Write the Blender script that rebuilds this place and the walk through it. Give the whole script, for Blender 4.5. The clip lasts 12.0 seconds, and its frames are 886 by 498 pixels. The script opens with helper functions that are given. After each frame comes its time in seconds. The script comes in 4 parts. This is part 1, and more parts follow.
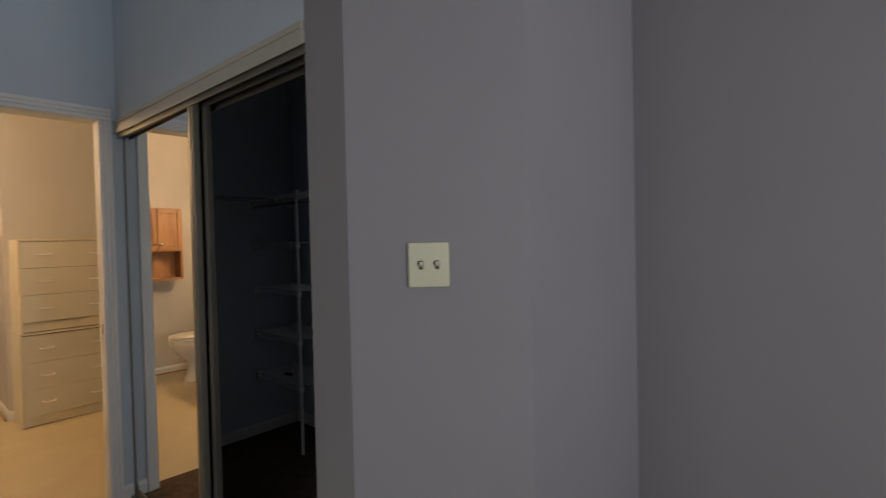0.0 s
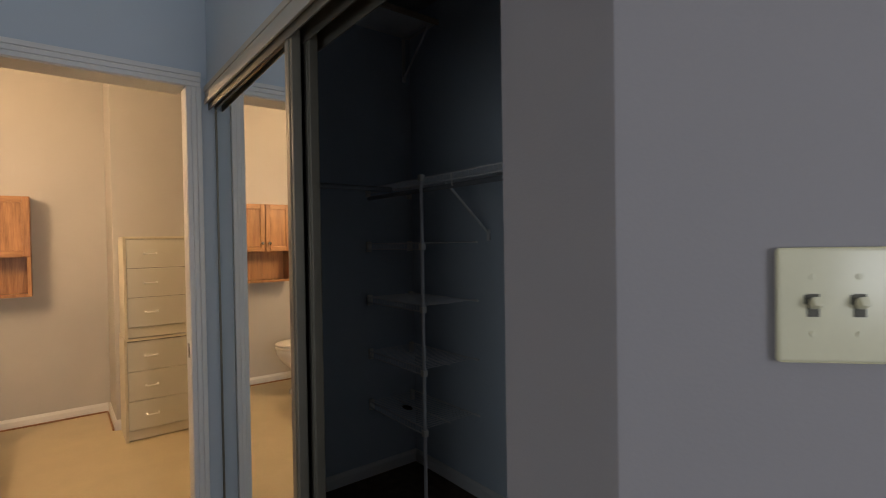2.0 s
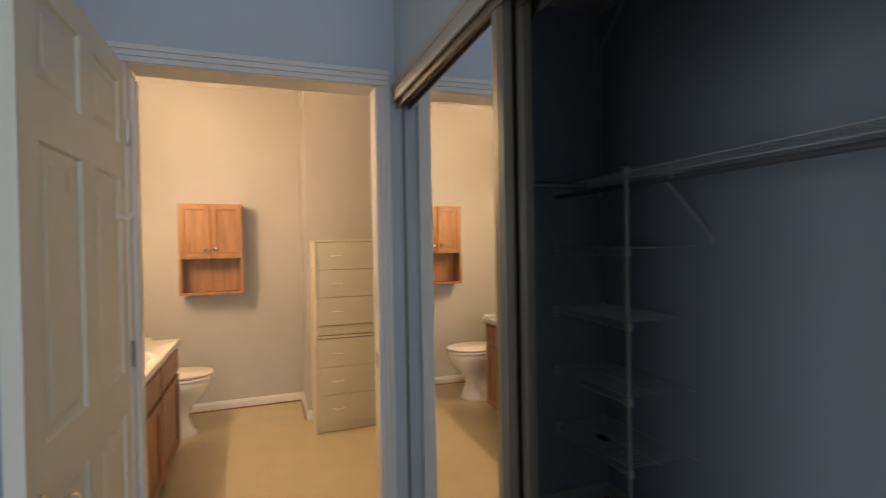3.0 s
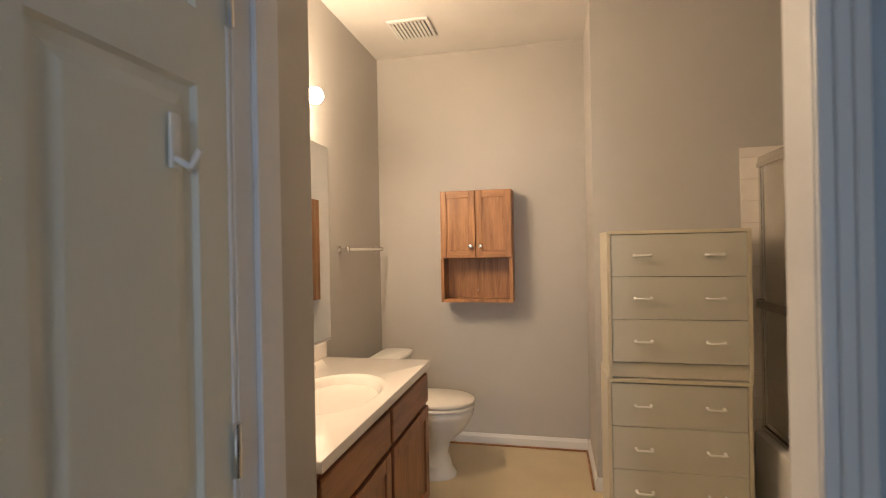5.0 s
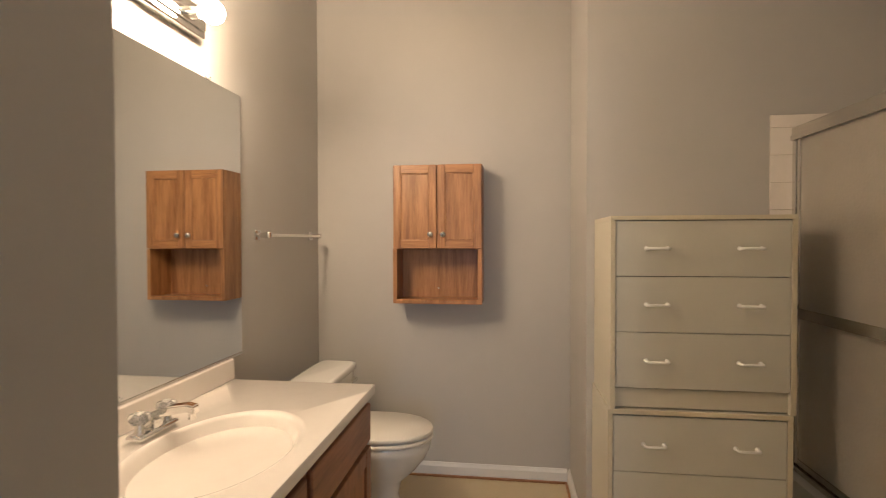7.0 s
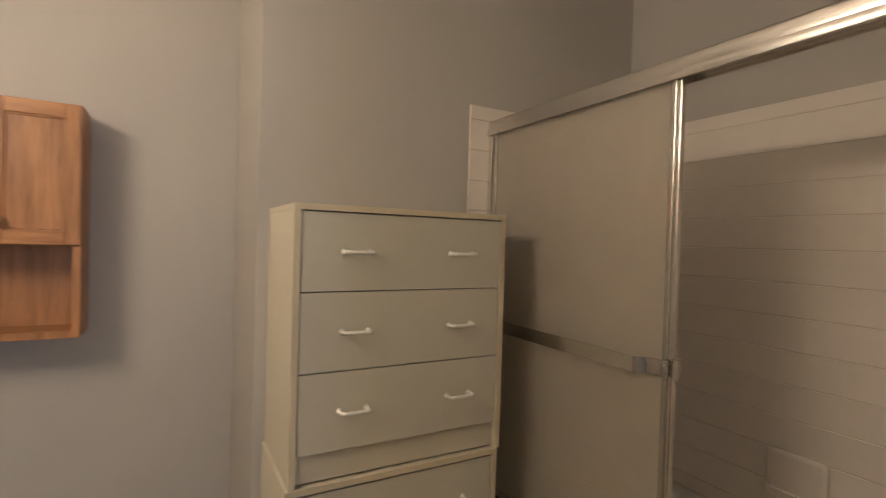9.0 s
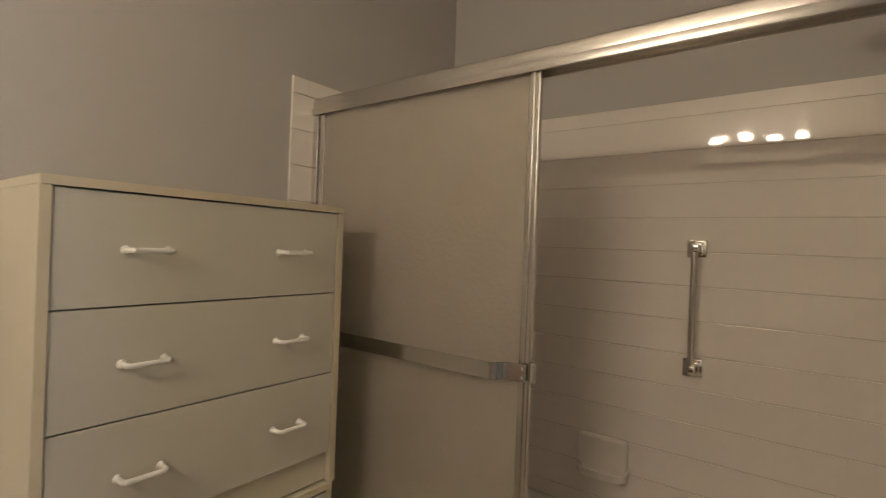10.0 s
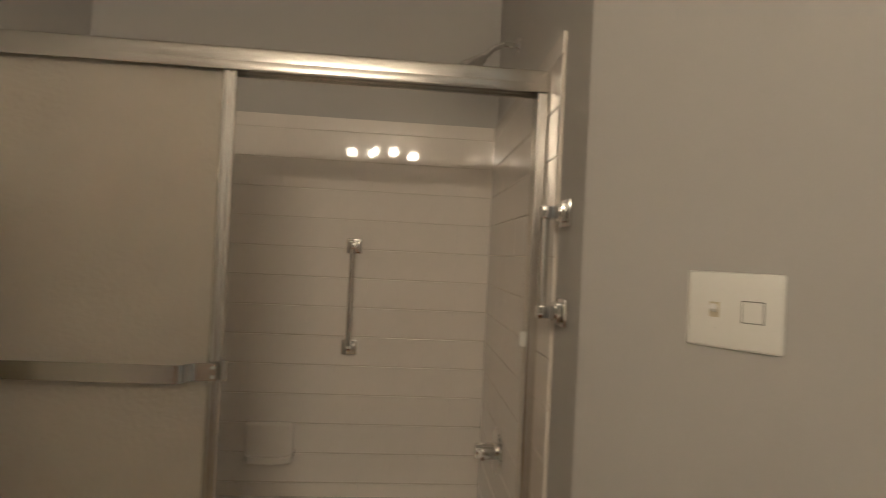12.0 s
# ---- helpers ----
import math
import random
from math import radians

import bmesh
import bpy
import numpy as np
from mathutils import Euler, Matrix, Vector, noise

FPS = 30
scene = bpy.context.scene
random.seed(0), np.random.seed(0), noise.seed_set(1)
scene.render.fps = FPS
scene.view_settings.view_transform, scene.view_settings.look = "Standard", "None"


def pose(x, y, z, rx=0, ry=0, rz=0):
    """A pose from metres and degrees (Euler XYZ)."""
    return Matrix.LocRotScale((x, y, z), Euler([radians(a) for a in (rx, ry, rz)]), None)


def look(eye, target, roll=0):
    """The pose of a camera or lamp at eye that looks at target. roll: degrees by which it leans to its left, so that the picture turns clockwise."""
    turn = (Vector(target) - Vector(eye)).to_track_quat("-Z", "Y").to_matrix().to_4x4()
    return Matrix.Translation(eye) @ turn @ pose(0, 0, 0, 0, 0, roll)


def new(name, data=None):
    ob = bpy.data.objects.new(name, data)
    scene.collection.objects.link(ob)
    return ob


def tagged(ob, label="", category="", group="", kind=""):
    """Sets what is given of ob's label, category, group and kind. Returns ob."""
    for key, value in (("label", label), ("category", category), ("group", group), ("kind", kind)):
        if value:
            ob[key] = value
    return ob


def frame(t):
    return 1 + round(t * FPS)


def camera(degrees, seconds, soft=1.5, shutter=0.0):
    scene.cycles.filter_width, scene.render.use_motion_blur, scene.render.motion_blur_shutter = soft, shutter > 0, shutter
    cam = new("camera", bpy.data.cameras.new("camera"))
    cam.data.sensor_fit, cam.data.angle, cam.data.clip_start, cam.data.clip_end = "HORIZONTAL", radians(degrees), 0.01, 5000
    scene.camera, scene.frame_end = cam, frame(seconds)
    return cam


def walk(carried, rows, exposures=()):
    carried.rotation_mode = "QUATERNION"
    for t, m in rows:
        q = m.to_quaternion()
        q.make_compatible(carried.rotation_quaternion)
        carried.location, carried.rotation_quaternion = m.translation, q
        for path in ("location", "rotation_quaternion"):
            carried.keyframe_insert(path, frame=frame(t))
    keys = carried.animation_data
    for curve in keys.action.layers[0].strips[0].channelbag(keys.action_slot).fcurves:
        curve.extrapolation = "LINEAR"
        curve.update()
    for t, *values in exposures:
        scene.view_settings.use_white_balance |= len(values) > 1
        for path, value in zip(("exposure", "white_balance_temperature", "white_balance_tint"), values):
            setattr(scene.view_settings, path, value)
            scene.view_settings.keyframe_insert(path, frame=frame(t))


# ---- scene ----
cam = camera(83.9, 12.0, soft=1.0, shutter=0.35)
ROWS = [
    (0.0, (0.026, -0.032, 1.374), (-1.277, 1.485, 1.336), -1.3),
    (0.5, (-0.187, 0.063, 1.376), (-1.692, 1.379, 1.346), -1.2),
    (1.0, (-0.377, 0.143, 1.355), (-1.931, 1.401, 1.329), -1.0),
    (1.5, (-0.6, 0.272, 1.386), (-2.162, 1.52, 1.355), -0.9),
    (2.0, (-0.759, 0.337, 1.379), (-2.334, 1.57, 1.35), -0.9),
    (2.5, (-0.915, 0.336, 1.404), (-2.593, 1.424, 1.368), -1.0),
    (3.0, (-1.082, 0.335, 1.407), (-2.96, 1.024, 1.385), -1.0),
    (3.5, (-1.33, 0.395, 1.421), (-3.316, 0.632, 1.407), -1.0),
    (3.7, (-1.437, 0.406, 1.425), (-3.434, 0.503, 1.413), -1.1),
    (5.3, (-2.452, 0.431, 1.361), (-4.398, -0.031, 1.358), -0.8),
    (5.5, (-2.53, 0.42, 1.353), (-4.474, -0.048, 1.346), -0.6),
    (6.0, (-2.704, 0.351, 1.356), (-4.649, -0.113, 1.34), -0.5),
    (6.5, (-2.83, 0.317, 1.351), (-4.785, -0.101, 1.332), -0.3),
    (6.7, (-2.868, 0.314, 1.354), (-4.835, -0.047, 1.329), -0.2),
    (8.5, (-3.44, 0.388, 1.38), (-5.356, 0.96, 1.327), 0.9),
    (9.0, (-3.597, 0.426, 1.364), (-5.343, 1.402, 1.333), 1.7),
    (9.5, (-3.731, 0.425, 1.355), (-5.23, 1.748, 1.325), 1.9),
    (10.0, (-3.846, 0.454, 1.356), (-5.042, 2.057, 1.347), 2.2),
    (10.5, (-3.889, 0.45, 1.363), (-4.836, 2.211, 1.36), 2.5),
    (11.0, (-3.96, 0.388, 1.365), (-4.563, 2.295, 1.372), 2.7),
    (11.5, (-3.976, 0.328, 1.368), (-4.263, 2.307, 1.382), 2.8),
    (12.0, (-3.943, 0.316, 1.365), (-3.797, 2.311, 1.388), 2.8),
]
walk(cam, [(t, look(eye, aim, roll)) for t, eye, aim, roll in ROWS],
     exposures=[(0.0, 0.08, 6450, 10), (0.5, 0.3, 6450, 10), (2.0, 0.24, 6250, 10), (3.0, 0.48, 6050, 10), (3.7, 0.48, 5850, 10), (5.3, 0.2, 5200, 6), (6.7, 0.15, 5050, 5), (8.3, -0.14, 4900, 6), (10.0, -0.16, 4700, 2), (12.0, -0.3, 4600, 0)])

# ---- light ----
world = bpy.data.worlds.new("world")
scene.world = world
world.use_nodes = True
sky = world.node_tree.nodes.new("ShaderNodeTexSky")
sky.sky_type, sky.sun_disc = "NISHITA", False
sky.sun_elevation, sky.sun_rotation = radians(25), radians(200)
world.node_tree.links.new(sky.outputs[0], world.node_tree.nodes["Background"].inputs[0])
world.node_tree.nodes["Background"].inputs[1].default_value = 0.06
BULB = 225.0
# daylight in two unseen bedroom windows, the wide one added to light the closet
for size, tall, power, color, eye, aim in ((1.1, 1.3, 34.0, (0.93, 0.95, 1.0), (2.62, 0.9, 1.55), (0, 0.9, 1.5)), (3.2, 1.8, 16.0, (0.88, 0.94, 1.0), (-0.4, -2.47, 1.05), (-0.4, 0, 1.05))):
    lamp = bpy.data.lights.new("unseen_window_lamp", "AREA")
    lamp.shape, lamp.size, lamp.size_y, lamp.energy, lamp.color = "RECTANGLE", size, tall, power, color
    new("unseen_window_lamp", lamp).matrix_world = look(eye, aim)


# ---- materials ----
def material(name, color, rough=0.5, metal=0.0, vary=0.08, scale=6.0, fine=140.0, bump=0.05, spec=0.5, stretch=(1, 1, 1), coat=0.0):
    """A surface whose colour varies at a large and a fine scale, with fine relief."""
    m = bpy.data.materials.new(name)
    m.use_nodes = True
    n, l = m.node_tree.nodes, m.node_tree.links
    b = n["Principled BSDF"]
    b.inputs["Roughness"].default_value, b.inputs["Metallic"].default_value = rough, metal
    b.inputs["Specular IOR Level"].default_value, b.inputs["Coat Weight"].default_value = spec, coat
    co, mp = n.new("ShaderNodeTexCoord"), n.new("ShaderNodeMapping")
    mp.inputs["Scale"].default_value = stretch
    l.new(co.outputs["Object"], mp.inputs[0])
    big, small = n.new("ShaderNodeTexNoise"), n.new("ShaderNodeTexNoise")
    big.inputs["Scale"].default_value, small.inputs["Scale"].default_value = scale, fine
    big.inputs["Detail"].default_value, small.inputs["Detail"].default_value = 5, 3
    for x in (big, small):
        l.new(mp.outputs[0], x.inputs["Vector"])
    mix, ramp = n.new("ShaderNodeMix"), n.new("ShaderNodeMath")
    ramp.operation = "MULTIPLY_ADD"
    ramp.inputs[1].default_value, ramp.inputs[2].default_value = 0.35, 0.0
    l.new(small.outputs[0], ramp.inputs[0])
    add = n.new("ShaderNodeMath")
    l.new(ramp.outputs[0], add.inputs[0])
    l.new(big.outputs[0], add.inputs[1])
    mix.data_type = "RGBA"
    c = Vector(color)
    mix.inputs[6].default_value = (*(c * (1 - vary)), 1)
    mix.inputs[7].default_value = (*(c * (1 + vary)), 1)
    mr = n.new("ShaderNodeMapRange")
    mr.inputs[1].default_value, mr.inputs[2].default_value = 0.42, 0.95
    l.new(add.outputs[0], mr.inputs[0])
    l.new(mr.outputs[0], mix.inputs[0])
    l.new(mix.outputs[2], b.inputs["Base Color"])
    if bump:
        bp = n.new("ShaderNodeBump")
        bp.inputs["Strength"].default_value, bp.inputs["Distance"].default_value = bump, 0.004
        l.new(small.outputs[0], bp.inputs["Height"])
        l.new(bp.outputs[0], b.inputs["Normal"])
    return m


def wood(name, dark, light, axis):
    """Oak with a long grain along one axis: fine pores over broad cathedral bands."""
    m = bpy.data.materials.new(name)
    m.use_nodes = True
    n, l = m.node_tree.nodes, m.node_tree.links
    b = n["Principled BSDF"]
    b.inputs["Roughness"].default_value, b.inputs["Coat Weight"].default_value, b.inputs["Coat Roughness"].default_value = 0.42, 0.15, 0.3
    co, mp = n.new("ShaderNodeTexCoord"), n.new("ShaderNodeMapping")
    info = n.new("ShaderNodeObjectInfo")
    shift = n.new("ShaderNodeVectorMath")
    shift.operation = "MULTIPLY_ADD"
    shift.inputs[1].default_value = (3, 3, 3)
    l.new(info.outputs["Random"], shift.inputs[0])
    l.new(co.outputs["Object"], shift.inputs[2])
    mp.inputs["Scale"].default_value = [0.09 if i == axis else 1.0 for i in range(3)]
    l.new(shift.outputs[0], mp.inputs[0])
    wave = n.new("ShaderNodeTexNoise")
    wave.inputs["Scale"].default_value, wave.inputs["Detail"].default_value, wave.inputs["Distortion"].default_value = 16, 3, 1.2
    pore = n.new("ShaderNodeTexNoise")
    pore.inputs["Scale"].default_value, pore.inputs["Detail"].default_value = 170, 4
    for x in (wave, pore):
        l.new(mp.outputs[0], x.inputs["Vector"])
    add = n.new("ShaderNodeMath")
    add.operation = "MULTIPLY_ADD"
    add.inputs[1].default_value = 0.55
    l.new(pore.outputs[0], add.inputs[0])
    l.new(wave.outputs[0], add.inputs[2])
    band = n.new("ShaderNodeTexWave")
    band.bands_direction = "Y" if axis == 0 else ("X" if axis == 1 else "DIAGONAL")
    for key, value in (("Scale", 11.0), ("Distortion", 9.0), ("Detail", 3.0), ("Detail Scale", 1.4)):
        band.inputs[key].default_value = value
    l.new(mp.outputs[0], band.inputs["Vector"])
    line = n.new("ShaderNodeMath")
    line.operation = "MULTIPLY_ADD"
    line.inputs[1].default_value = 0.09
    l.new(band.outputs["Fac"], line.inputs[0])
    l.new(add.outputs[0], line.inputs[2])
    ramp = n.new("ShaderNodeValToRGB")
    ramp.color_ramp.elements[0].position, ramp.color_ramp.elements[0].color = 0.58, (*dark, 1)
    ramp.color_ramp.elements[1].position, ramp.color_ramp.elements[1].color = 1.0, (*light, 1)
    l.new(line.outputs[0], ramp.inputs[0])
    l.new(ramp.outputs[0], b.inputs["Base Color"])
    bp = n.new("ShaderNodeBump")
    bp.inputs["Strength"].default_value, bp.inputs["Distance"].default_value = 0.12, 0.002
    l.new(pore.outputs[0], bp.inputs["Height"])
    l.new(bp.outputs[0], b.inputs["Normal"])
    return m


def frosted(name):
    """Pebbled shower glass: rough transmission under a glossy hammered face."""
    m = material(name, (0.93, 0.88, 0.79), 0.36, vary=0.04, fine=85, bump=0.4, scale=9, coat=1.0)
    b = m.node_tree.nodes["Principled BSDF"]
    b.inputs["Transmission Weight"].default_value, b.inputs["IOR"].default_value = 0.80, 1.4
    b.inputs["Coat Roughness"].default_value = 0.12
    return m


def bulb_glow(name, color, strength):
    m = bpy.data.materials.new(name)
    m.use_nodes = True
    b = m.node_tree.nodes["Principled BSDF"]
    b.inputs["Emission Color"].default_value, b.inputs["Emission Strength"].default_value = (*color, 1), strength
    return m


GREY_WALL = material("grey_wall_paint", (0.50, 0.485, 0.46), 0.62, vary=0.03, scale=2.5, fine=220, bump=0.05, spec=0.3)
# grey bedroom paint, its albedo lowered to keep the faces in shade dark
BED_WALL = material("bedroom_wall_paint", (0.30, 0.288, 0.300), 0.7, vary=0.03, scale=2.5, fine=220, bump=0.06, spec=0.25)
BLUE_WALL = material("blue_grey_wall_paint", (0.55, 0.62, 0.69), 0.65, vary=0.03, scale=2.5, fine=220, bump=0.06, spec=0.3)
CEILING = material("ceiling_paint", (0.74, 0.72, 0.69), 0.8, vary=0.03, fine=120, bump=0.1)
VINYL = material("cream_vinyl_floor", (0.56, 0.47, 0.30), 0.38, vary=0.06, scale=5, fine=60, bump=0.03)
CARPET = material("brown_carpet", (0.115, 0.08, 0.056), 0.95, vary=0.35, scale=20, fine=420, bump=0.9, spec=0.1)
TRIM = material("white_trim_paint", (0.76, 0.76, 0.75), 0.4, vary=0.025, scale=4, fine=90, bump=0.03)
DOOR_PAINT = material("ivory_door_paint", (0.76, 0.755, 0.65), 0.42, vary=0.03, scale=4, fine=160, bump=0.05, stretch=(1, 1, 0.2))
OAK = wood("oak_upright", (0.22, 0.095, 0.029), (0.43, 0.215, 0.075), 2)
OAK_X = wood("oak_lengthwise", (0.17, 0.066, 0.025), (0.32, 0.14, 0.058), 0)
OAK_Y = wood("oak_crosswise", (0.22, 0.095, 0.029), (0.43, 0.215, 0.075), 1)
OAK_V = wood("vanity_oak_upright", (0.17, 0.066, 0.025), (0.32, 0.14, 0.058), 2)
MARBLE = material("cultured_marble", (0.82, 0.775, 0.72), 0.16, vary=0.03, scale=7, fine=40, bump=0.0, coat=0.3)
PORCELAIN = material("porcelain", (0.80, 0.79, 0.75), 0.12, vary=0.015, scale=5, fine=50, bump=0.0, coat=0.4)
SEAT = material("toilet_seat_plastic", (0.77, 0.74, 0.68), 0.28, vary=0.02, bump=0.0)
LAMINATE = material("cream_laminate", (0.66, 0.62, 0.50), 0.45, vary=0.025, scale=5, fine=130, bump=0.04)
LAM_EDGE = material("laminate_edge", (0.65, 0.59, 0.43), 0.5, vary=0.04, scale=8, fine=90, bump=0.03)
DRAWER = material("drawer_laminate", (0.62, 0.60, 0.51), 0.42, vary=0.025, scale=5, fine=130, bump=0.04)
PLASTIC = material("white_plastic", (0.86, 0.85, 0.80), 0.3, vary=0.02, bump=0.0)
ALMOND = material("almond_plastic", (0.72, 0.69, 0.50), 0.35, vary=0.03, scale=20, bump=0.0)
# dark grey-brown for switch grime, the rocker gap and the vanity toe kick
GRIME_AND_RECESS = material("dark_grime_and_recess", (0.10, 0.095, 0.075), 0.7, vary=0.3, scale=90, bump=0.1)
# near-black painted in place of shade in drawer seams, vent and overflow
DARK = material("painted_gap_shade", (0.02, 0.017, 0.013), 0.9, vary=0.1, bump=0.0)
CHROME = material("chrome", (0.78, 0.77, 0.75), 0.09, 1.0, vary=0.03, bump=0.0)
ALU = material("brushed_aluminium", (0.68, 0.66, 0.62), 0.26, 1.0, vary=0.05, scale=10, fine=300, bump=0.03, stretch=(0.1, 1, 1))
BRONZE = material("bronze_aluminium", (0.27, 0.25, 0.20), 0.4, 0.5, vary=0.1, bump=0.02)
GOLD = material("beige_track_fascia", (0.52, 0.49, 0.41), 0.5, 0.0, vary=0.06, bump=0.02)
MIRROR = material("mirror_silver", (0.86, 0.88, 0.87), 0.0, 1.0, vary=0.0, bump=0.0)
MIRROR.node_tree.nodes["Principled BSDF"].inputs["Base Color"].default_value = (0.86, 0.88, 0.87, 1)
GROUT = material("tile_grout", (0.66, 0.60, 0.52), 0.85, vary=0.1, scale=12, fine=200, bump=0.15)
TILE = material("glazed_tile", (0.86, 0.81, 0.75), 0.05, vary=0.03, scale=4, fine=30, bump=0.0, coat=0.3)
WIRE = material("vinyl_coated_wire", (0.74, 0.75, 0.76), 0.4, vary=0.03, bump=0.0)
STEEL = material("grey_closet_rod", (0.36, 0.37, 0.39), 0.4, 0.6, vary=0.08, bump=0.0)
BOARD = material("closet_shelf_board", (0.50, 0.42, 0.33), 0.6, vary=0.08, bump=0.05)
CLEAR = material("clear_acrylic", (0.95, 0.95, 0.95), 0.04, vary=0.0, bump=0.0)
CLEAR.node_tree.nodes["Principled BSDF"].inputs["Transmission Weight"].default_value = 0.9
PANE = material("window_glass", (1, 1, 1), 0.0, vary=0.0, bump=0.0)
PANE.node_tree.nodes["Principled BSDF"].inputs["Transmission Weight"].default_value = 1.0
FROST = frosted("pebbled_glass")
GLOW = bulb_glow("lit_bulb_glass", (1.0, 0.64, 0.34), BULB)


# ---- builders ----
def box(bm, x0, x1, y0, y1, z0, z1, bevel=0.0, seg=2):
    """Adds a box between two corners, its edges rounded by bevel."""
    r = bmesh.ops.create_cube(bm, size=1.0, matrix=Matrix.Translation(((x0 + x1) / 2, (y0 + y1) / 2, (z0 + z1) / 2)) @ Matrix.Diagonal((abs(x1 - x0), abs(y1 - y0), abs(z1 - z0), 1)))
    if bevel:
        es = list({e for v in r["verts"] for e in v.link_edges})
        bmesh.ops.bevel(bm, geom=es, offset=bevel, segments=seg, affect="EDGES", profile=0.5)
    return bm


def boxed(*a, **k):
    return box(bmesh.new(), *a, **k)


def rod(bm, a, b, r, seg=12, r2=None):
    """Adds a round bar from a to b."""
    a, b = Vector(a), Vector(b)
    d = b - a
    m = Matrix.Translation((a + b) / 2) @ d.to_track_quat("Z", "Y").to_matrix().to_4x4()
    bmesh.ops.create_cone(bm, cap_ends=True, segments=seg, radius1=r, radius2=r if r2 is None else r2, depth=d.length, matrix=m)
    return bm


def ball(bm, c, r, sx=1, sy=1, sz=1, seg=20):
    bmesh.ops.create_uvsphere(bm, u_segments=seg, v_segments=seg // 2, radius=r, matrix=Matrix.Translation(c) @ Matrix.Diagonal((sx, sy, sz, 1)))
    return bm


def prism(points, z0, z1):
    """An upright prism over a floor outline."""
    bm = bmesh.new()
    lo = [bm.verts.new((x, y, z0)) for x, y in points]
    hi = [bm.verts.new((x, y, z1)) for x, y in points]
    bm.faces.new(lo[::-1]), bm.faces.new(hi)
    for i in range(len(points)):
        j = (i + 1) % len(points)
        bm.faces.new((lo[i], lo[j], hi[j], hi[i]))
    bmesh.ops.recalc_face_normals(bm, faces=bm.faces)
    return bm


def rings(loops, cap=True):
    """Skins a stack of closed loops of equal count."""
    bm = bmesh.new()
    vs = [[bm.verts.new(p) for p in loop] for loop in loops]
    for a, b in zip(vs, vs[1:]):
        for i in range(len(a)):
            j = (i + 1) % len(a)
            bm.faces.new((a[i], a[j], b[j], b[i]))
    if cap:
        bm.faces.new(vs[0][::-1]), bm.faces.new(vs[-1])
    bmesh.ops.recalc_face_normals(bm, faces=bm.faces)
    return bm


def oval(cx, cy, z, rx, ry, n=40, p=2.0, back=None):
    """A closed loop; p above 2 squares it; back limits it towards -y."""
    out = []
    for i in range(n):
        a = 2 * math.pi * i / n
        c, s = math.cos(a), math.sin(a)
        x = cx + rx * math.copysign(abs(c) ** (2 / p), c)
        y = cy + ry * math.copysign(abs(s) ** (2 / p), s)
        out.append((x, y if back is None else max(y, back), z))
    return out


def sweep(points, r, seg=10):
    """A bent round bar through points."""
    bm = bmesh.new()
    for a, b in zip(points, points[1:]):
        rod(bm, a, b, r, seg)
    for p in points[1:-1]:
        ball(bm, p, r, seg=seg)
    return bm


def solid(name, bm, mat, smooth=None):
    me = bpy.data.meshes.new(name)
    bm.to_mesh(me)
    bm.free()
    me.materials.append(mat)
    if smooth:
        me.shade_smooth()
        me.set_sharp_from_angle(angle=radians(smooth))
    return new(name, me)


def part(name, bm, mat, parent, label="", smooth=None):
    """One mesh under a thing or a part, given in the world's place."""
    ob = solid(name, bm, mat, smooth)
    ob.parent = parent
    base = parent
    shift = Vector()
    while base:
        shift += base.location
        base = base.parent
    ob.data.transform(Matrix.Translation(-shift))
    if label:
        ob["label"] = label
    return ob


def thing(name, at, label, category, group=""):
    ob = new(name)
    ob.empty_display_size = 0.05
    ob.location = at
    return tagged(ob, label, category, group)


def structure(name, bm, mat, label, category, smooth=None):
    return tagged(solid(name, bm, mat, smooth), label, category, kind="structure")


# ---- the shell ----
H = 2.78
FAR, VAN, RET, CHW, SHB, SHR = -5.75, -0.80, 0.665, -5.19, 2.29, -3.605
DW, JR, JL = -3.05, 0.77, -0.09
CF, CB, CL = 0.855, 2.10, -3.33

structure("floor_bathroom", boxed(FAR - 0.12, DW - 0.06, VAN - 0.12, SHB + 0.12, -0.1, 0.0), VINYL, "cream yellow vinyl bathroom floor", "floor")
bm = boxed(DW - 0.06, 2.75, -2.6, 2.3, -0.1, 0.004)
box(bm, CL - 0.1, DW - 0.06, CF + 0.15, CB + 0.05, -0.1, 0.003)
structure("floor_bedroom", bm, CARPET, "dark brown carpet through bedroom and closet", "floor")
structure("ceiling", boxed(FAR - 0.12, 2.75, -2.6, SHB + 0.12, H, H + 0.1), CEILING, "off-white painted ceiling", "ceiling")
structure("wall_bath_far", boxed(FAR - 0.12, FAR, VAN - 0.12, RET, 0, H), GREY_WALL, "grey painted bathroom wall behind the toilet", "wall")
structure("wall_bath_vanity", boxed(FAR, -3.54, VAN - 0.12, VAN, 0, H), GREY_WALL, "grey painted wall carrying the vanity mirror", "wall")
wall_shower_end = structure("wall_shower_end", boxed(FAR - 0.12, CHW, RET, SHB + 0.12, 0, H), GREY_WALL, "grey painted wall behind the drawers", "wall")
wall_shower_back = structure("wall_shower_back", boxed(CHW, CL, SHB, SHB + 0.12, 0, H), GREY_WALL, "grey painted wall above the shower tile", "wall")
wall_shower_right = structure("wall_shower_right", prism([(SHR, SHB), (SHR, 1.245), (-3.17, 0.79), (DW, 0.79), (DW, CF + 0.12), (CL, 1.25), (CL, SHB)], 0, H), GREY_WALL, "grey painted wall with an angled corner", "wall")
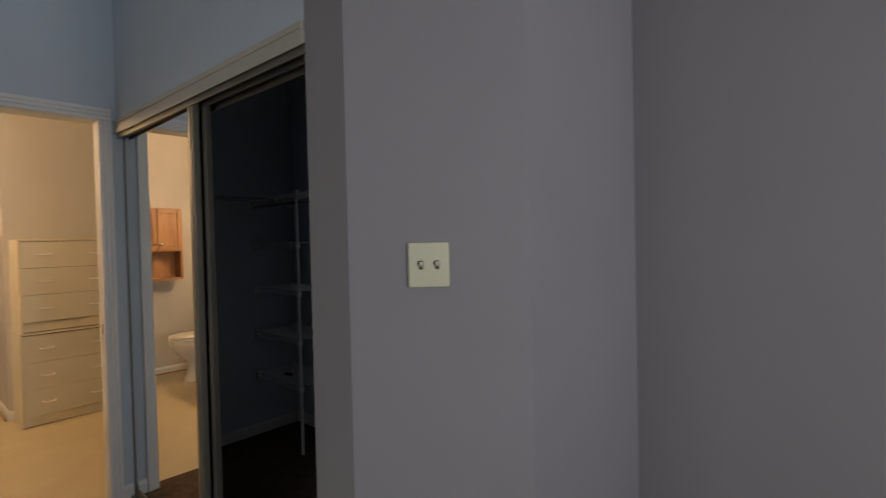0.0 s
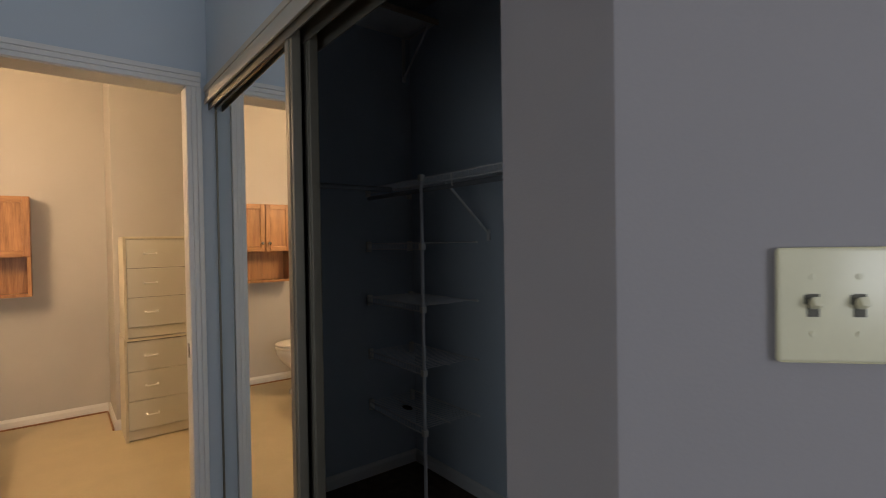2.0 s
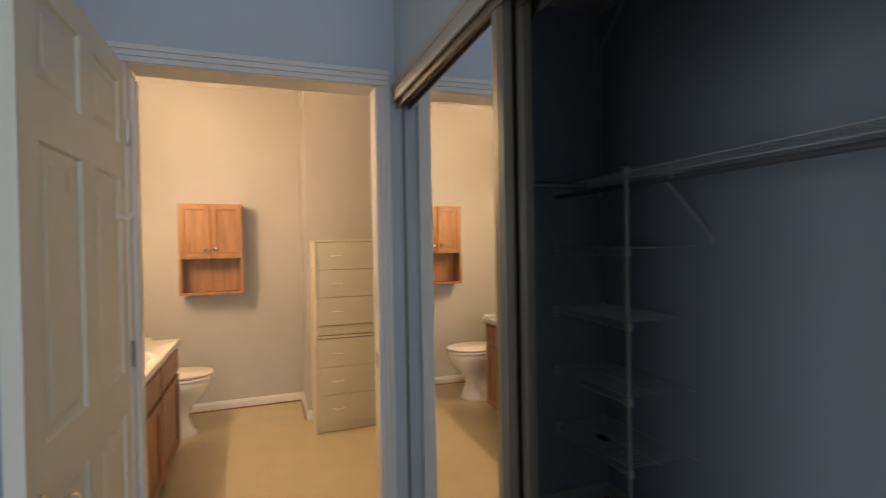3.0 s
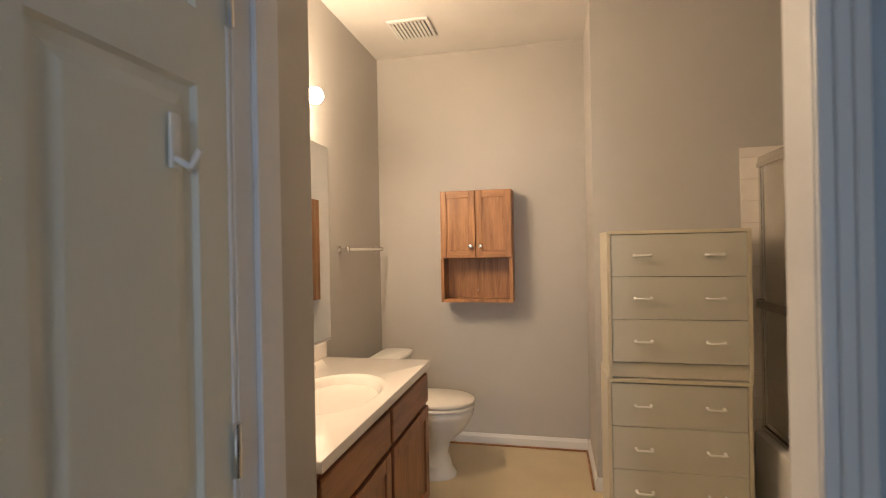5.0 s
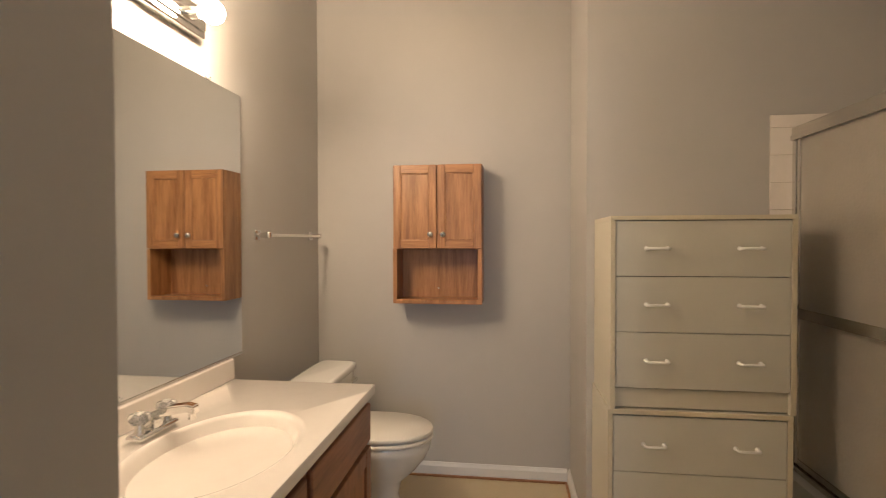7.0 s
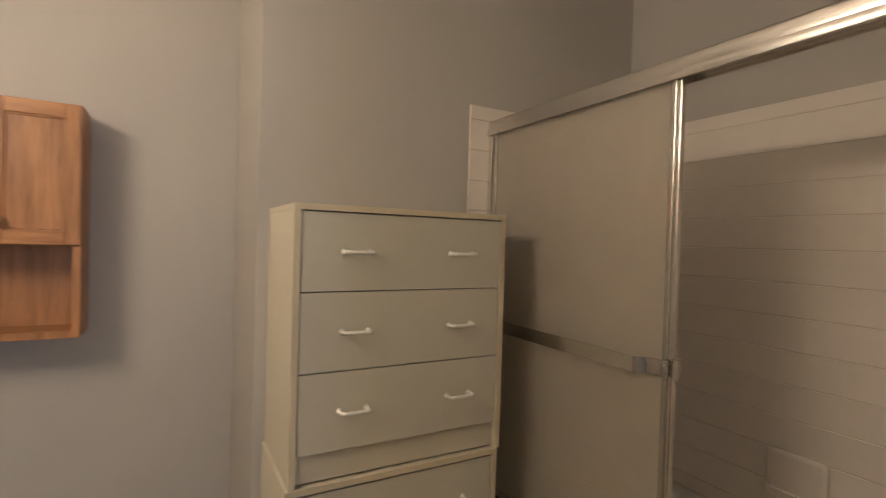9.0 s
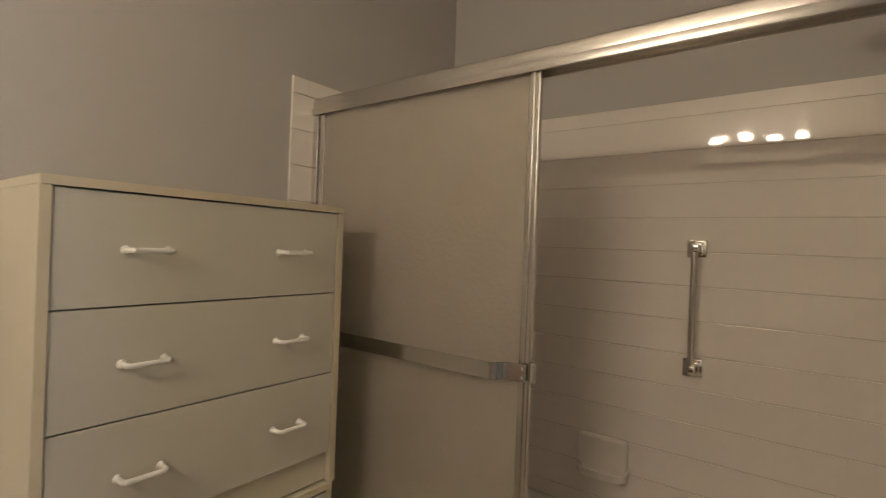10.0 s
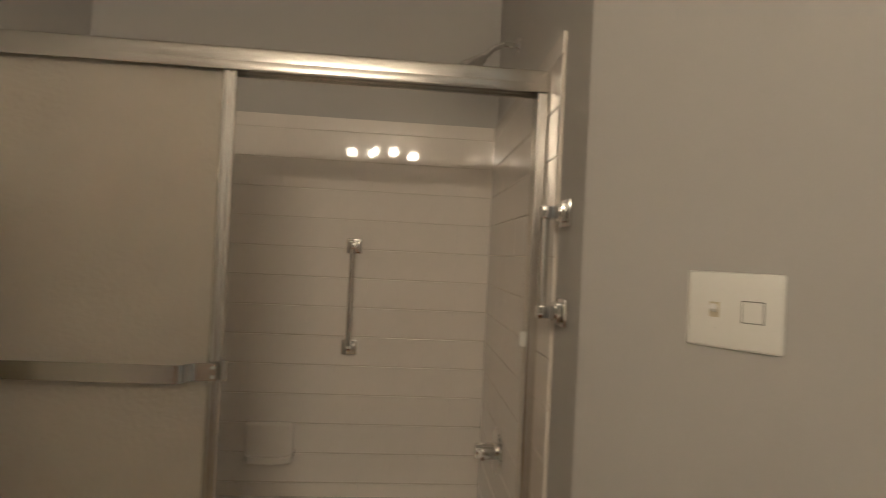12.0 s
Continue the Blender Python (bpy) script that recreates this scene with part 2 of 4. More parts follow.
structure("wall_beside_door", prism([(DW, -2.6), (DW, -0.11), (-3.165, -0.11), (-3.165, -0.15), (-3.54, -0.208), (-3.54, -2.6)], 0, H), GREY_WALL, "grey painted wall between door and vanity", "wall")
structure("wall_over_door", boxed(DW - 0.12, DW, -0.11, 0.79, 2.065, H), BLUE_WALL, "blue-grey painted wall above the bathroom door", "wall")
structure("wall_door_side", boxed(DW, DW + 0.012, -2.6, -0.12, 0, H), BLUE_WALL, "blue-grey painted bedroom wall behind the open door", "wall")
structure("wall_door_head", boxed(DW, DW + 0.012, -0.12, CF, 2.09, H), BLUE_WALL, "blue-grey painted bedroom wall over the door casing", "wall")
structure("wall_closet_side", boxed(DW, DW + 0.012, 0.829, CF + 0.11, 0, 2.089), BLUE_WALL, "blue-grey painted strip between casing and mirror door", "wall")
structure("wall_closet_header", boxed(DW, -1.275, CF, CF + 0.115, 2.035, H), BLUE_WALL, "blue-grey painted wall above the closet opening", "wall")
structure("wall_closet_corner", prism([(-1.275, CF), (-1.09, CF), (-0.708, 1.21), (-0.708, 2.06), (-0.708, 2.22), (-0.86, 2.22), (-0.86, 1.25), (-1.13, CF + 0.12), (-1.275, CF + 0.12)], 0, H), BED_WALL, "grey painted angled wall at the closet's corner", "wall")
structure("wall_closet_back", boxed(CL, -0.86, CB, CB + 0.12, 0, H), BLUE_WALL, "blue-grey painted closet back wall", "wall")
structure("wall_closet_end", boxed(CL, CL + 0.012, 1.25, CB, 0, H), BLUE_WALL, "blue-grey painted closet end wall", "wall")
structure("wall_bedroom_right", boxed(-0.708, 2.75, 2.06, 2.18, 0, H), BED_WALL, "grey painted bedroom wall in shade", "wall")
# invented block; its unlit face keeps the gap beside the door dark
structure("wall_entry_shade_block", boxed(DW + 0.012, -2.45, -2.48, -0.5, 0, H), BED_WALL, "added grey wall block that darkens the gap beside the door", "wall")
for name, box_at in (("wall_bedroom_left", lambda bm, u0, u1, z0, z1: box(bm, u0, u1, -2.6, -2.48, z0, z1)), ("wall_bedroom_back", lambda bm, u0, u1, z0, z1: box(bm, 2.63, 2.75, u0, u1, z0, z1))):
    # the left wall's wide opening is made for the added closet daylight
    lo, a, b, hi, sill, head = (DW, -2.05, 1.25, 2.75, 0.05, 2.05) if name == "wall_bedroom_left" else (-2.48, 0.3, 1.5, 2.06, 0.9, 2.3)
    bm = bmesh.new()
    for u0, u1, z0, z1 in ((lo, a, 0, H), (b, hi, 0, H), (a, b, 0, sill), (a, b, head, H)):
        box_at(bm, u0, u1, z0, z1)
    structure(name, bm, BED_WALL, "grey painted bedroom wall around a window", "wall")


def bedroom_window(name, m, wide, tall, label):
    """White framed glazing with a middle rail, built across x and turned into its opening."""
    w = tagged(thing(name, (0, 0, 0), label, "window"), kind="structure")
    bm, h, e = bmesh.new(), tall / 2, wide / 2
    for x0, x1, z0, z1 in ((-e, 0.06 - e, 0, tall), (e - 0.06, e, 0, tall), (0.06 - e, e - 0.06, 0, 0.06), (0.06 - e, e - 0.06, tall - 0.06, tall), (0.06 - e, e - 0.06, h - 0.02, h + 0.02)):
        box(bm, x0, x1, -0.03, 0.03, z0, z1, 0.004)
    part("window_frame", bm, TRIM, w)
    for z in (0.06, h + 0.02):
        part("pane", boxed(0.06 - e, e - 0.06, -0.003, 0.003, z, z + h - 0.08), PANE, w).visible_shadow = False
    w.matrix_basis = m


bedroom_window("window_1", pose(2.69, 0.9, 0.9, 0, 0, 90), 1.2, 1.4, "white framed bedroom sash window")
# unseen glazing, added around the lamp that brightens the closet
bedroom_window("window_added", pose(-0.4, -2.54, 0.05), 3.3, 2.0, "added unseen wide glazing that lights the closet")


def baseboard(name, a, b, face, label="white painted baseboard", h=0.076):
    """A moulded board along a wall from a to b, its face turned to `face`."""
    a, b, f = Vector((*a, 0)), Vector((*b, 0)), Vector((*face, 0)).normalized()
    bm = bmesh.new()
    prof = [(0, 0), (0.014, 0), (0.014, h * 0.72), (0.009, h * 0.86), (0.005, h), (0, h)]
    ends = [[bm.verts.new(p + f * (d + 0.001) + Vector((0, 0, z + 0.001))) for d, z in prof] for p in (a, b)]
    for i in range(len(prof)):
        j = (i + 1) % len(prof)
        bm.faces.new((ends[0][i], ends[0][j], ends[1][j], ends[1][i]))
    bm.faces.new(ends[0]), bm.faces.new(ends[1][::-1])
    bmesh.ops.recalc_face_normals(bm, faces=bm.faces)
    structure(name, bm, TRIM, label, "baseboard")


baseboard("baseboard_far", (FAR, VAN + 0.02), (FAR, RET - 0.016), (1, 0))
baseboard("baseboard_return", (FAR, RET), (CHW + 0.014, RET), (0, -1))
baseboard("baseboard_end", (CHW, RET), (CHW, 0.70), (1, 0))
baseboard("baseboard_toilet", (FAR + 0.016, VAN), (-4.81, VAN), (0, 1))
baseboard("baseboard_closet_back", (CL + 0.03, CB), (-0.87, CB), (0, -1))
baseboard("baseboard_closet_end", (CL + 0.012, 1.26), (CL + 0.012, CB), (1, 0))
baseboard("baseboard_strip", (DW + 0.012, 0.83), (DW + 0.012, CF + 0.02), (1, 0))
baseboard("baseboard_angled", (SHR + 0.01, 1.2345), (-3.18, 0.8005), (-0.723, -0.691))
structure("trim_floor_seam", box(boxed(FAR + 0.017, FAR + 0.032, -0.4, RET - 0.018, 0.0, 0.012, 0.004), FAR + 0.034, CHW, RET - 0.03, RET - 0.017, 0.0, 0.012, 0.004), OAK_Y, "brown wood shoe strip along the baseboard", "trim")

# ---- bathroom door ----
frame_door = tagged(thing("door_frame", (DW, 0.34, 0), "white painted casing around the bathroom doorway", "door frame"), kind="structure")


def casing_profile(bm, axis, a, b, c0, c1, x):
    """A stepped casing: three flat bands of rising thickness, from c0 (inner) to c1 (outer)."""
    w = (c1 - c0) / 3
    for i, th in enumerate((0.011, 0.016, 0.021)):
        lo, hi = sorted((c0 + i * w, c0 + (i + 1) * w))
        if axis == "z":
            box(bm, x, x + th, lo, hi, a, b, 0.002, 1)
        else:
            box(bm, x, x + th, a, b, lo, hi, 0.002, 1)


bm = bmesh.new()
casing_profile(bm, "z", 0, 2.044, JR + 0.001, 0.828, DW + 0.012)
part("casing", bm, TRIM, frame_door)
bm = bmesh.new()
casing_profile(bm, "z", 0, 2.044, JL - 0.001, JL - 0.058, DW + 0.012)
part("casing", bm, TRIM, frame_door)
bm = bmesh.new()
casing_profile(bm, "y", JL - 0.058, 0.828, 2.046, 2.106, DW + 0.012)
part("casing", bm, TRIM, frame_door)
part("jamb", boxed(DW - 0.07, DW + 0.012, JR, 0.79, 0, 2.042, 0.002), TRIM, frame_door)
part("jamb", box(boxed(DW - 0.115, DW + 0.012, -0.11, JL, 0, 2.042, 0.002), DW - 0.114, DW - 0.04, JL, JL + 0.012, 0, 2.01, 0.002), TRIM, frame_door)
part("head_jamb", boxed(DW - 0.13, DW + 0.012, JL, JR, 2.043, 2.064, 0.002), TRIM, frame_door)
bm = boxed(DW - 0.035, DW - 0.003, JR - 0.002, JR + 0.001, 0.905, 0.965, 0.0008, 1)
part("strike_plate", box(bm, DW - 0.026, DW - 0.012, JR - 0.0032, JR - 0.0018, 0.92, 0.95), CHROME, frame_door, "small metal strike plate")

door = tagged(thing("door_1", (-3.03, -0.095, 0.012), "ivory six-panel interior door standing open", "door"), kind="structure")
DX0, DX1, DY0, DY1 = -3.03, -2.232, -0.13, -0.095
COLS, ROWS_Z = ((-2.957, -2.702), (-2.592, -2.33)), ((0.23, 0.865), (1.0, 1.638), (1.755, 1.957))
bm = bmesh.new()
xs = [DX0, COLS[0][0], COLS[0][1], COLS[1][0], COLS[1][1], DX1]
for i in (0, 2, 4):
    box(bm, xs[i], xs[i + 1], DY0, DY1, 0.012, 2.034)
zs = [0.012, ROWS_Z[0][0], ROWS_Z[0][1], ROWS_Z[1][0], ROWS_Z[1][1], ROWS_Z[2][0], ROWS_Z[2][1], 2.034]
for c in COLS:
    for i in (0, 2, 4, 6):
        box(bm, c[0], c[1], DY0, DY1, zs[i], zs[i + 1])
bmesh.ops.remove_doubles(bm, verts=bm.verts, dist=0.0005)
leaf = part("door_leaf", bm, DOOR_PAINT, door)


def raised_panel(x0, x1, z0, z1):
    """A raised field inside a sunken moulding, on both sides of the leaf."""
    bm = bmesh.new()
    for s, y in ((1, DY1), (-1, DY0)):
        prev = None
        for inset, depth in ((0, 0.0), (0.006, 0.009), (0.022, 0.010), (0.042, 0.003), (0.046, 0.003)):
            vs = [bm.verts.new(p) for p in ((x0 + inset, y - s * depth, z0 + inset), (x1 - inset, y - s * depth, z0 + inset), (x1 - inset, y - s * depth, z1 - inset), (x0 + inset, y - s * depth, z1 - inset))]
            if prev:
                for i in range(4):
                    bm.faces.new((prev[i], prev[(i + 1) % 4], vs[(i + 1) % 4], vs[i]))
            prev = vs
        bm.faces.new(prev)
    bmesh.ops.recalc_face_normals(bm, faces=bm.faces)
    return bm


for c in COLS:
    for r in ROWS_Z:
        part("door_panel", raised_panel(c[0], c[1], r[0], r[1]), DOOR_PAINT, door)
bm = rod(bmesh.new(), (-2.285, DY1 - 0.001, 0.885), (-2.285, DY1 + 0.008, 0.885), 0.032, 20)
rod(bm, (-2.285, DY1, 0.885), (-2.285, DY1 + 0.045, 0.885), 0.011)
ball(bm, (-2.285, DY1 + 0.055, 0.885), 0.026, 1, 0.8, 1)
part("door_knob", bm, CHROME, door, "polished chrome knob", 40)
for z in (0.25, 1.05, 1.80):
    part("hinge", rod(bmesh.new(), (-3.026, JL + 0.004, z - 0.045), (-3.026, JL + 0.004, z + 0.045), 0.007), CHROME, door)
bm = boxed(-2.915, -2.895, DY1 + 0.0005, DY1 + 0.006, 1.50, 1.58, 0.002)
for a, b in (((-2.905, DY1 + 0.005, 1.515), (-2.905, DY1 + 0.03, 1.50)), ((-2.905, DY1 + 0.03, 1.50), (-2.905, DY1 + 0.045, 1.525))):
    rod(bm, a, b, 0.005)
hook = tagged(solid("robe_hook", bm, PLASTIC, 40), "small white plastic hook stuck on the door", "hook")
tagged(solid("tape_mark", boxed(-2.50, -2.488, DY1 - 0.0025, DY1 - 0.0015, 1.545, 1.60), LAM_EDGE), "faded strip of tape on the door panel", "tape")

# ---- closet ----
fascia = tagged(thing("closet_track", (-2.1, CF, 1.95), "beige metal track fascia over the closet doors", "track"), kind="structure")
bm = boxed(-3.036, -1.275, CF - 0.010, CF + 0.002, 1.985, 2.033, 0.003)
box(bm, -3.036, -1.275, CF - 0.014, CF - 0.001, 2.030, 2.052, 0.002)
box(bm, -3.036, -1.275, CF - 0.014, CF - 0.009, 1.978, 1.998, 0.0015)
part("fascia", bm, GOLD, fascia)
bm = boxed(-3.036, -1.275, CF + 0.022, CF + 0.113, 2.012, 2.034)
for y in (CF + 0.001, CF + 0.050, CF + 0.108):
    box(bm, -3.036, -1.275, y + 0.002, y + 0.006, 1.957, 2.012)
part("top_rail", bm, BRONZE, fascia)
bm = bmesh.new()
box(bm, -3.036, -1.275, CF + 0.005, CF + 0.115, 0.004, 0.012)
for y in (0.03, 0.085):
    box(bm, -3.036, -1.275, CF + y, CF + y + 0.006, 0.012, 0.02)
part("bottom_rail", bm, BRONZE, fascia)


def mirror_door(x0, x1, y, stile, skew, label):
    """A framed sliding mirror: bronze stiles and rails, silvered pane proud of a backing."""
    d = thing("mirror_door", (x0, y, 0.02), label, "closet door", "sliding closet doors")
    part("mirror_pane", boxed(x0 + 0.004, x1 - 0.001, y - 0.004, y, 0.05, 1.962), MIRROR, d, "silvered mirror glass")
    part("backing", boxed(x0 + 0.004, x1 - 0.001, y + 0.001, y + 0.006, 0.05, 1.962), BRONZE, d)
    bm = boxed(x1, x1 + stile, y - 0.012, y + 0.016, 0.02, 1.985, 0.003)
    box(bm, x1 + stile * 0.24, x1 + stile * 0.76, y - 0.016, y - 0.011, 0.02, 1.985, 0.002)
    part("stile", bm, BRONZE, d)
    part("stile", boxed(x0 - 0.006, x0 + 0.003, y - 0.008, y + 0.012, 0.02, 1.985, 0.002), BRONZE, d)
    part("rail", boxed(x0 + 0.004, x1 - 0.001, y - 0.009, y + 0.014, 0.02, 0.049, 0.002), BRONZE, d)
    part("rail", boxed(x0 + 0.004, x1 - 0.001, y - 0.009, y + 0.014, 1.963, 1.985, 0.002), BRONZE, d)
    d.rotation_euler = (0, 0, radians(skew))


mirror_door(-3.028, -2.163, CF + 0.036, 0.055, -0.9, "sliding mirror closet door in dark bronze frame")
mirror_door(-3.028, -2.143, CF + 0.070, 0.042, 0.0, "rear sliding mirror closet door in dark bronze frame")

SHELF_X0, SHELF_X1, SHELF_F = CL + 0.016, -2.74, 1.77


def wire_shelf(name, x0, x1, z, label, group=""):
    """A ventilated shelf: cross wires, front lip with two rails and drop wires, wall clips."""
    s = thing(name, (x0, CB, z), label, "shelf", group)
    bm = bmesh.new()
    x = x0 + 0.01
    while x < x1:
        rod(bm, (x, CB - 0.008, z), (x, SHELF_F, z), 0.0017, 5)
        x += 0.026
    tagged(part("cross_wire", bm, WIRE, s), kind="stuff")
    for y, dz in ((CB - 0.008, 0), (SHELF_F + 0.15, -0.003), (SHELF_F, 0.0), (SHELF_F - 0.003, -0.032)):
        part("rail_wire", rod(bmesh.new(), (x0, y, z + dz), (x1, y, z + dz), 0.0034, 8), WIRE, s)
    bm = bmesh.new()
    x = x0 + 0.01
    while x < x1:
        rod(bm, (x, SHELF_F - 0.002, z), (x, SHELF_F - 0.003, z - 0.032), 0.0017, 5)
        x += 0.026
    tagged(part("lip_wire", bm, WIRE, s), kind="stuff")
    for y in (SHELF_F + 0.01, CB - 0.03):
        part("wall_clip", boxed(x0 - 0.003, x0 + 0.016, y - 0.014, y + 0.014, z - 0.05, z + 0.012, 0.003), PLASTIC, s)
    return s


for z in (1.375, 1.062, 0.745, 0.445):
    s = wire_shelf("wire_shelf", SHELF_X0, SHELF_X1, z, "white vinyl-coated wire shelf in the closet corner", "corner wire shelves")
    part("brace", rod(bmesh.new(), (SHELF_X1 - 0.01, CB - 0.004, z), (SHELF_X1 + 0.03, CB - 0.004, z), 0.006), WIRE, s)
long_shelf = wire_shelf("wire_shelf", SHELF_X0, -0.875, 1.697, "long white wire closet shelf with hanging rod")
part("hanging_rod", rod(bmesh.new(), (SHELF_X0, SHELF_F + 0.02, 1.640), (-0.875, SHELF_F + 0.02, 1.640), 0.012), STEEL, long_shelf, "grey metal hanging rod")
for x in (-2.62, -1.85, -1.2):
    bm = rod(bmesh.new(), (x, SHELF_F + 0.01, 1.70), (x, CB - 0.006, 1.42), 0.006)
    box(bm, x - 0.012, x + 0.012, CB - 0.010, CB - 0.001, 1.38, 1.44, 0.003)
    part("brace", bm, WIRE, long_shelf)
    part("hook", sweep([(x + 0.1, SHELF_F, 1.70), (x + 0.1, SHELF_F + 0.005, 1.64), (x + 0.1, SHELF_F + 0.035, 1.64)], 0.004, 8), PLASTIC, long_shelf)
bm = rod(bmesh.new(), (-2.745, SHELF_F - 0.010, 0.004), (-2.745, SHELF_F - 0.010, 1.714), 0.009)
post = thing("shelf_post", (-2.745, SHELF_F - 0.01, 0), "white upright pole holding the corner wire shelves", "pole")
part("pole", bm, WIRE, post)
for z in (1.70, 1.36, 1.047, 0.73, 0.43):
    part("clip", boxed(-2.758, -2.732, SHELF_F - 0.022, SHELF_F + 0.004, z - 0.02, z + 0.012, 0.003), PLASTIC, post)
side = thing("closet_rod", (CL + 0.3, 1.3, 1.66), "grey metal closet rod running front to back", "rod")
part("rod", rod(bmesh.new(), (CL + 0.30, 0.98, 1.665), (CL + 0.30, SHELF_F - 0.004, 1.665), 0.014, 16), STEEL, side, smooth=40)
high = thing("high_shelf", (CL + 0.15, 1.7, 2.640), "wooden-edged high closet shelf on white bracket", "shelf")
part("board", boxed(CL + 0.014, CL + 0.30, 1.26, CB - 0.002, 2.640, 2.658, 0.002), TRIM, high)
part("edge_strip", boxed(CL + 0.301, CL + 0.318, 1.26, CB - 0.002, 2.632, 2.660, 0.003), BOARD, high, "bare wood edge strip")
bm = rod(bmesh.new(), (CL + 0.02, CB - 0.05, 2.390), (CL + 0.28, CB - 0.05, 2.632), 0.007)
box(bm, CL + 0.013, CL + 0.022, CB - 0.062, CB - 0.038, 2.370, 2.635, 0.002)
box(bm, CL + 0.022, CL + 0.29, CB - 0.062, CB - 0.038, 2.630, 2.639, 0.002)
part("bracket", bm, WIRE, high)
bm = ball(bmesh.new(), (-3.05, 1.86, 0.456), 0.03, 1.4, 0.7, 0.22)
tagged(solid("lost_sock", bm, CARPET, 50), "small dark scrap lying on the lowest wire shelf", "scrap")


# ---- wall plates ----
def wall_plate(name, centre, normal, mat, dirt, label, rocker=False):
    """A two-gang plate with bevelled rim, screws and toggles, turned to its wall."""
    n = Vector((*normal, 0)).normalized()
    th = thing(name, centre, label, "light switch")
    th.rotation_euler = (0, 0, math.atan2(n.y, n.x) + math.pi / 2)

    def local(nm, bm, m, lb="", sm=None):
        ob = solid(nm, bm, m, sm)
        ob.parent = th
        if lb:
            ob["label"] = lb
        return ob

    th.scale = (1.15 if rocker else 1.0, 1, 1 if rocker else 1.05)
    local("plate", boxed(-0.0585, 0.0585, -0.0065, -0.0005, -0.0605, 0.0605, 0.0045, 3), mat, "", 40)
    for k, x in enumerate((-0.023, 0.023)):
        local("slot", boxed(x - 0.006, x + 0.006, -0.0074, -0.0066, -0.012, 0.012), GRIME_AND_RECESS if dirt else LAM_EDGE)
        up = (1 if k else -1) if rocker else -1
        if rocker and k:
            local("rocker", boxed(x - 0.012, x + 0.012, -0.0095, -0.0066, -0.016, 0.016, 0.0012), mat)
            local("rocker_gap", boxed(x - 0.0132, x + 0.0132, -0.0071, -0.0064, -0.0172, 0.0172), GRIME_AND_RECESS)
            continue
        bm = boxed(x - 0.0042, x + 0.0042, -0.018, -0.0066, -0.005, 0.005, 0.0012)
        bmesh.ops.rotate(bm, verts=bm.verts, cent=(x, -0.006, 0), matrix=Matrix.Rotation(radians(28 * up), 3, "X"))
        local("toggle", bm, mat)
        for z in (-0.030, 0.030):
            local("screw", rod(bmesh.new(), (x, -0.0062, z), (x, -0.0076, z), 0.0032, 12), mat)
        if dirt:
            local("grime", boxed(x - 0.009, x + 0.006, -0.0069, -0.0064, 0.001, 0.011, 0.0001, 1), GRIME_AND_RECESS)


wall_plate("light_switch", (-0.922, 1.0085, 1.303), (0.686, -0.727), ALMOND, True, "grimy almond double switch plate on angled wall")
wall_plate("light_switch", (-3.425, 1.0567, 1.299), (-0.723, -0.691), PLASTIC, False, "white double switch plate on angled bathroom wall", True)

# ---- vanity ----
VX0, VX1, VY, VT = -4.80, -3.545, -0.195, 0.80
vanity = thing("vanity_cabinet", (-4.17, -0.5, 0), "medium oak bathroom vanity cabinet with overlay doors", "vanity")
bm = boxed(VX0 + 0.02, VX1, VAN + 0.002, VY - 0.045, 0.09, 0.762)
part("body", bm, OAK_V, vanity)
# recessed toe kick in a plain dark colour
part("toe_kick", boxed(VX0 + 0.02, VX1, VAN + 0.01, VY - 0.11, 0.001, 0.089), GRIME_AND_RECESS, vanity)
bm = bmesh.new()
for x0, x1 in ((VX0 + 0.018, VX0 + 0.058), (-4.205, -4.145), (VX1 - 0.04, VX1)):
    box(bm, x0, x1, VY - 0.044, VY - 0.026, 0.09, 0.765, 0.001, 1)
for z0, z1 in ((0.09, 0.125), (0.575, 0.605), (0.735, 0.764)):
    box(bm, VX0 + 0.058, -4.205, VY - 0.044, VY - 0.0265, z0, z1, 0.001, 1)
    box(bm, -4.145, VX1 - 0.04, VY - 0.044, VY - 0.0265, z0, z1, 0.001, 1)
part("face_frame", bm, OAK_V, vanity)
for x0, x1 in ((VX0 + 0.04, -4.19), (-4.16, VX1 - 0.01)):
    part("drawer_front", boxed(x0, x1, VY - 0.026, VY - 0.007, 0.598, 0.742, 0.006), OAK_X, vanity)
    bm = bmesh.new()
    w = 0.058
    for b in ((x0, x0 + w, 0.105, 0.578), (x1 - w, x1, 0.105, 0.578)):
        box(bm, b[0], b[1], VY - 0.026, VY - 0.007, b[2], b[3], 0.003)
    for b in ((x0 + w, x1 - w, 0.105, 0.163), (x0 + w, x1 - w, 0.520, 0.578)):
        box(bm, b[0], b[1], VY - 0.026, VY - 0.0075, b[2], b[3], 0.003)
    d = part("cabinet_door", bm, OAK_V, vanity)
    part("panel", boxed(x0 + w - 0.004, x1 - w + 0.004, VY - 0.024, VY - 0.017, 0.16, 0.523), OAK_V, d)

# moulded top with oval bowl
SX, SY, SRX, SRY = -4.165, -0.455, 0.275, 0.195
top = thing("countertop", (SX, SY, VT), "cream cultured marble vanity top with moulded oval sink", "countertop")
N = 96
rect = []
hx0, hx1, hy0, hy1 = VX0, VX1 - 0.002, VAN + 0.003, VY
for i in range(N):
    a = 2 * math.pi * i / N
    c, s = math.cos(a), math.sin(a)
    k = min(((hx1 - SX) if c > 0 else (hx0 - SX)) / c if abs(c) > 1e-6 else 9, ((hy1 - SY) if s > 0 else (hy0 - SY)) / s if abs(s) > 1e-6 else 9)
    rect.append((SX + c * k, SY + s * k))
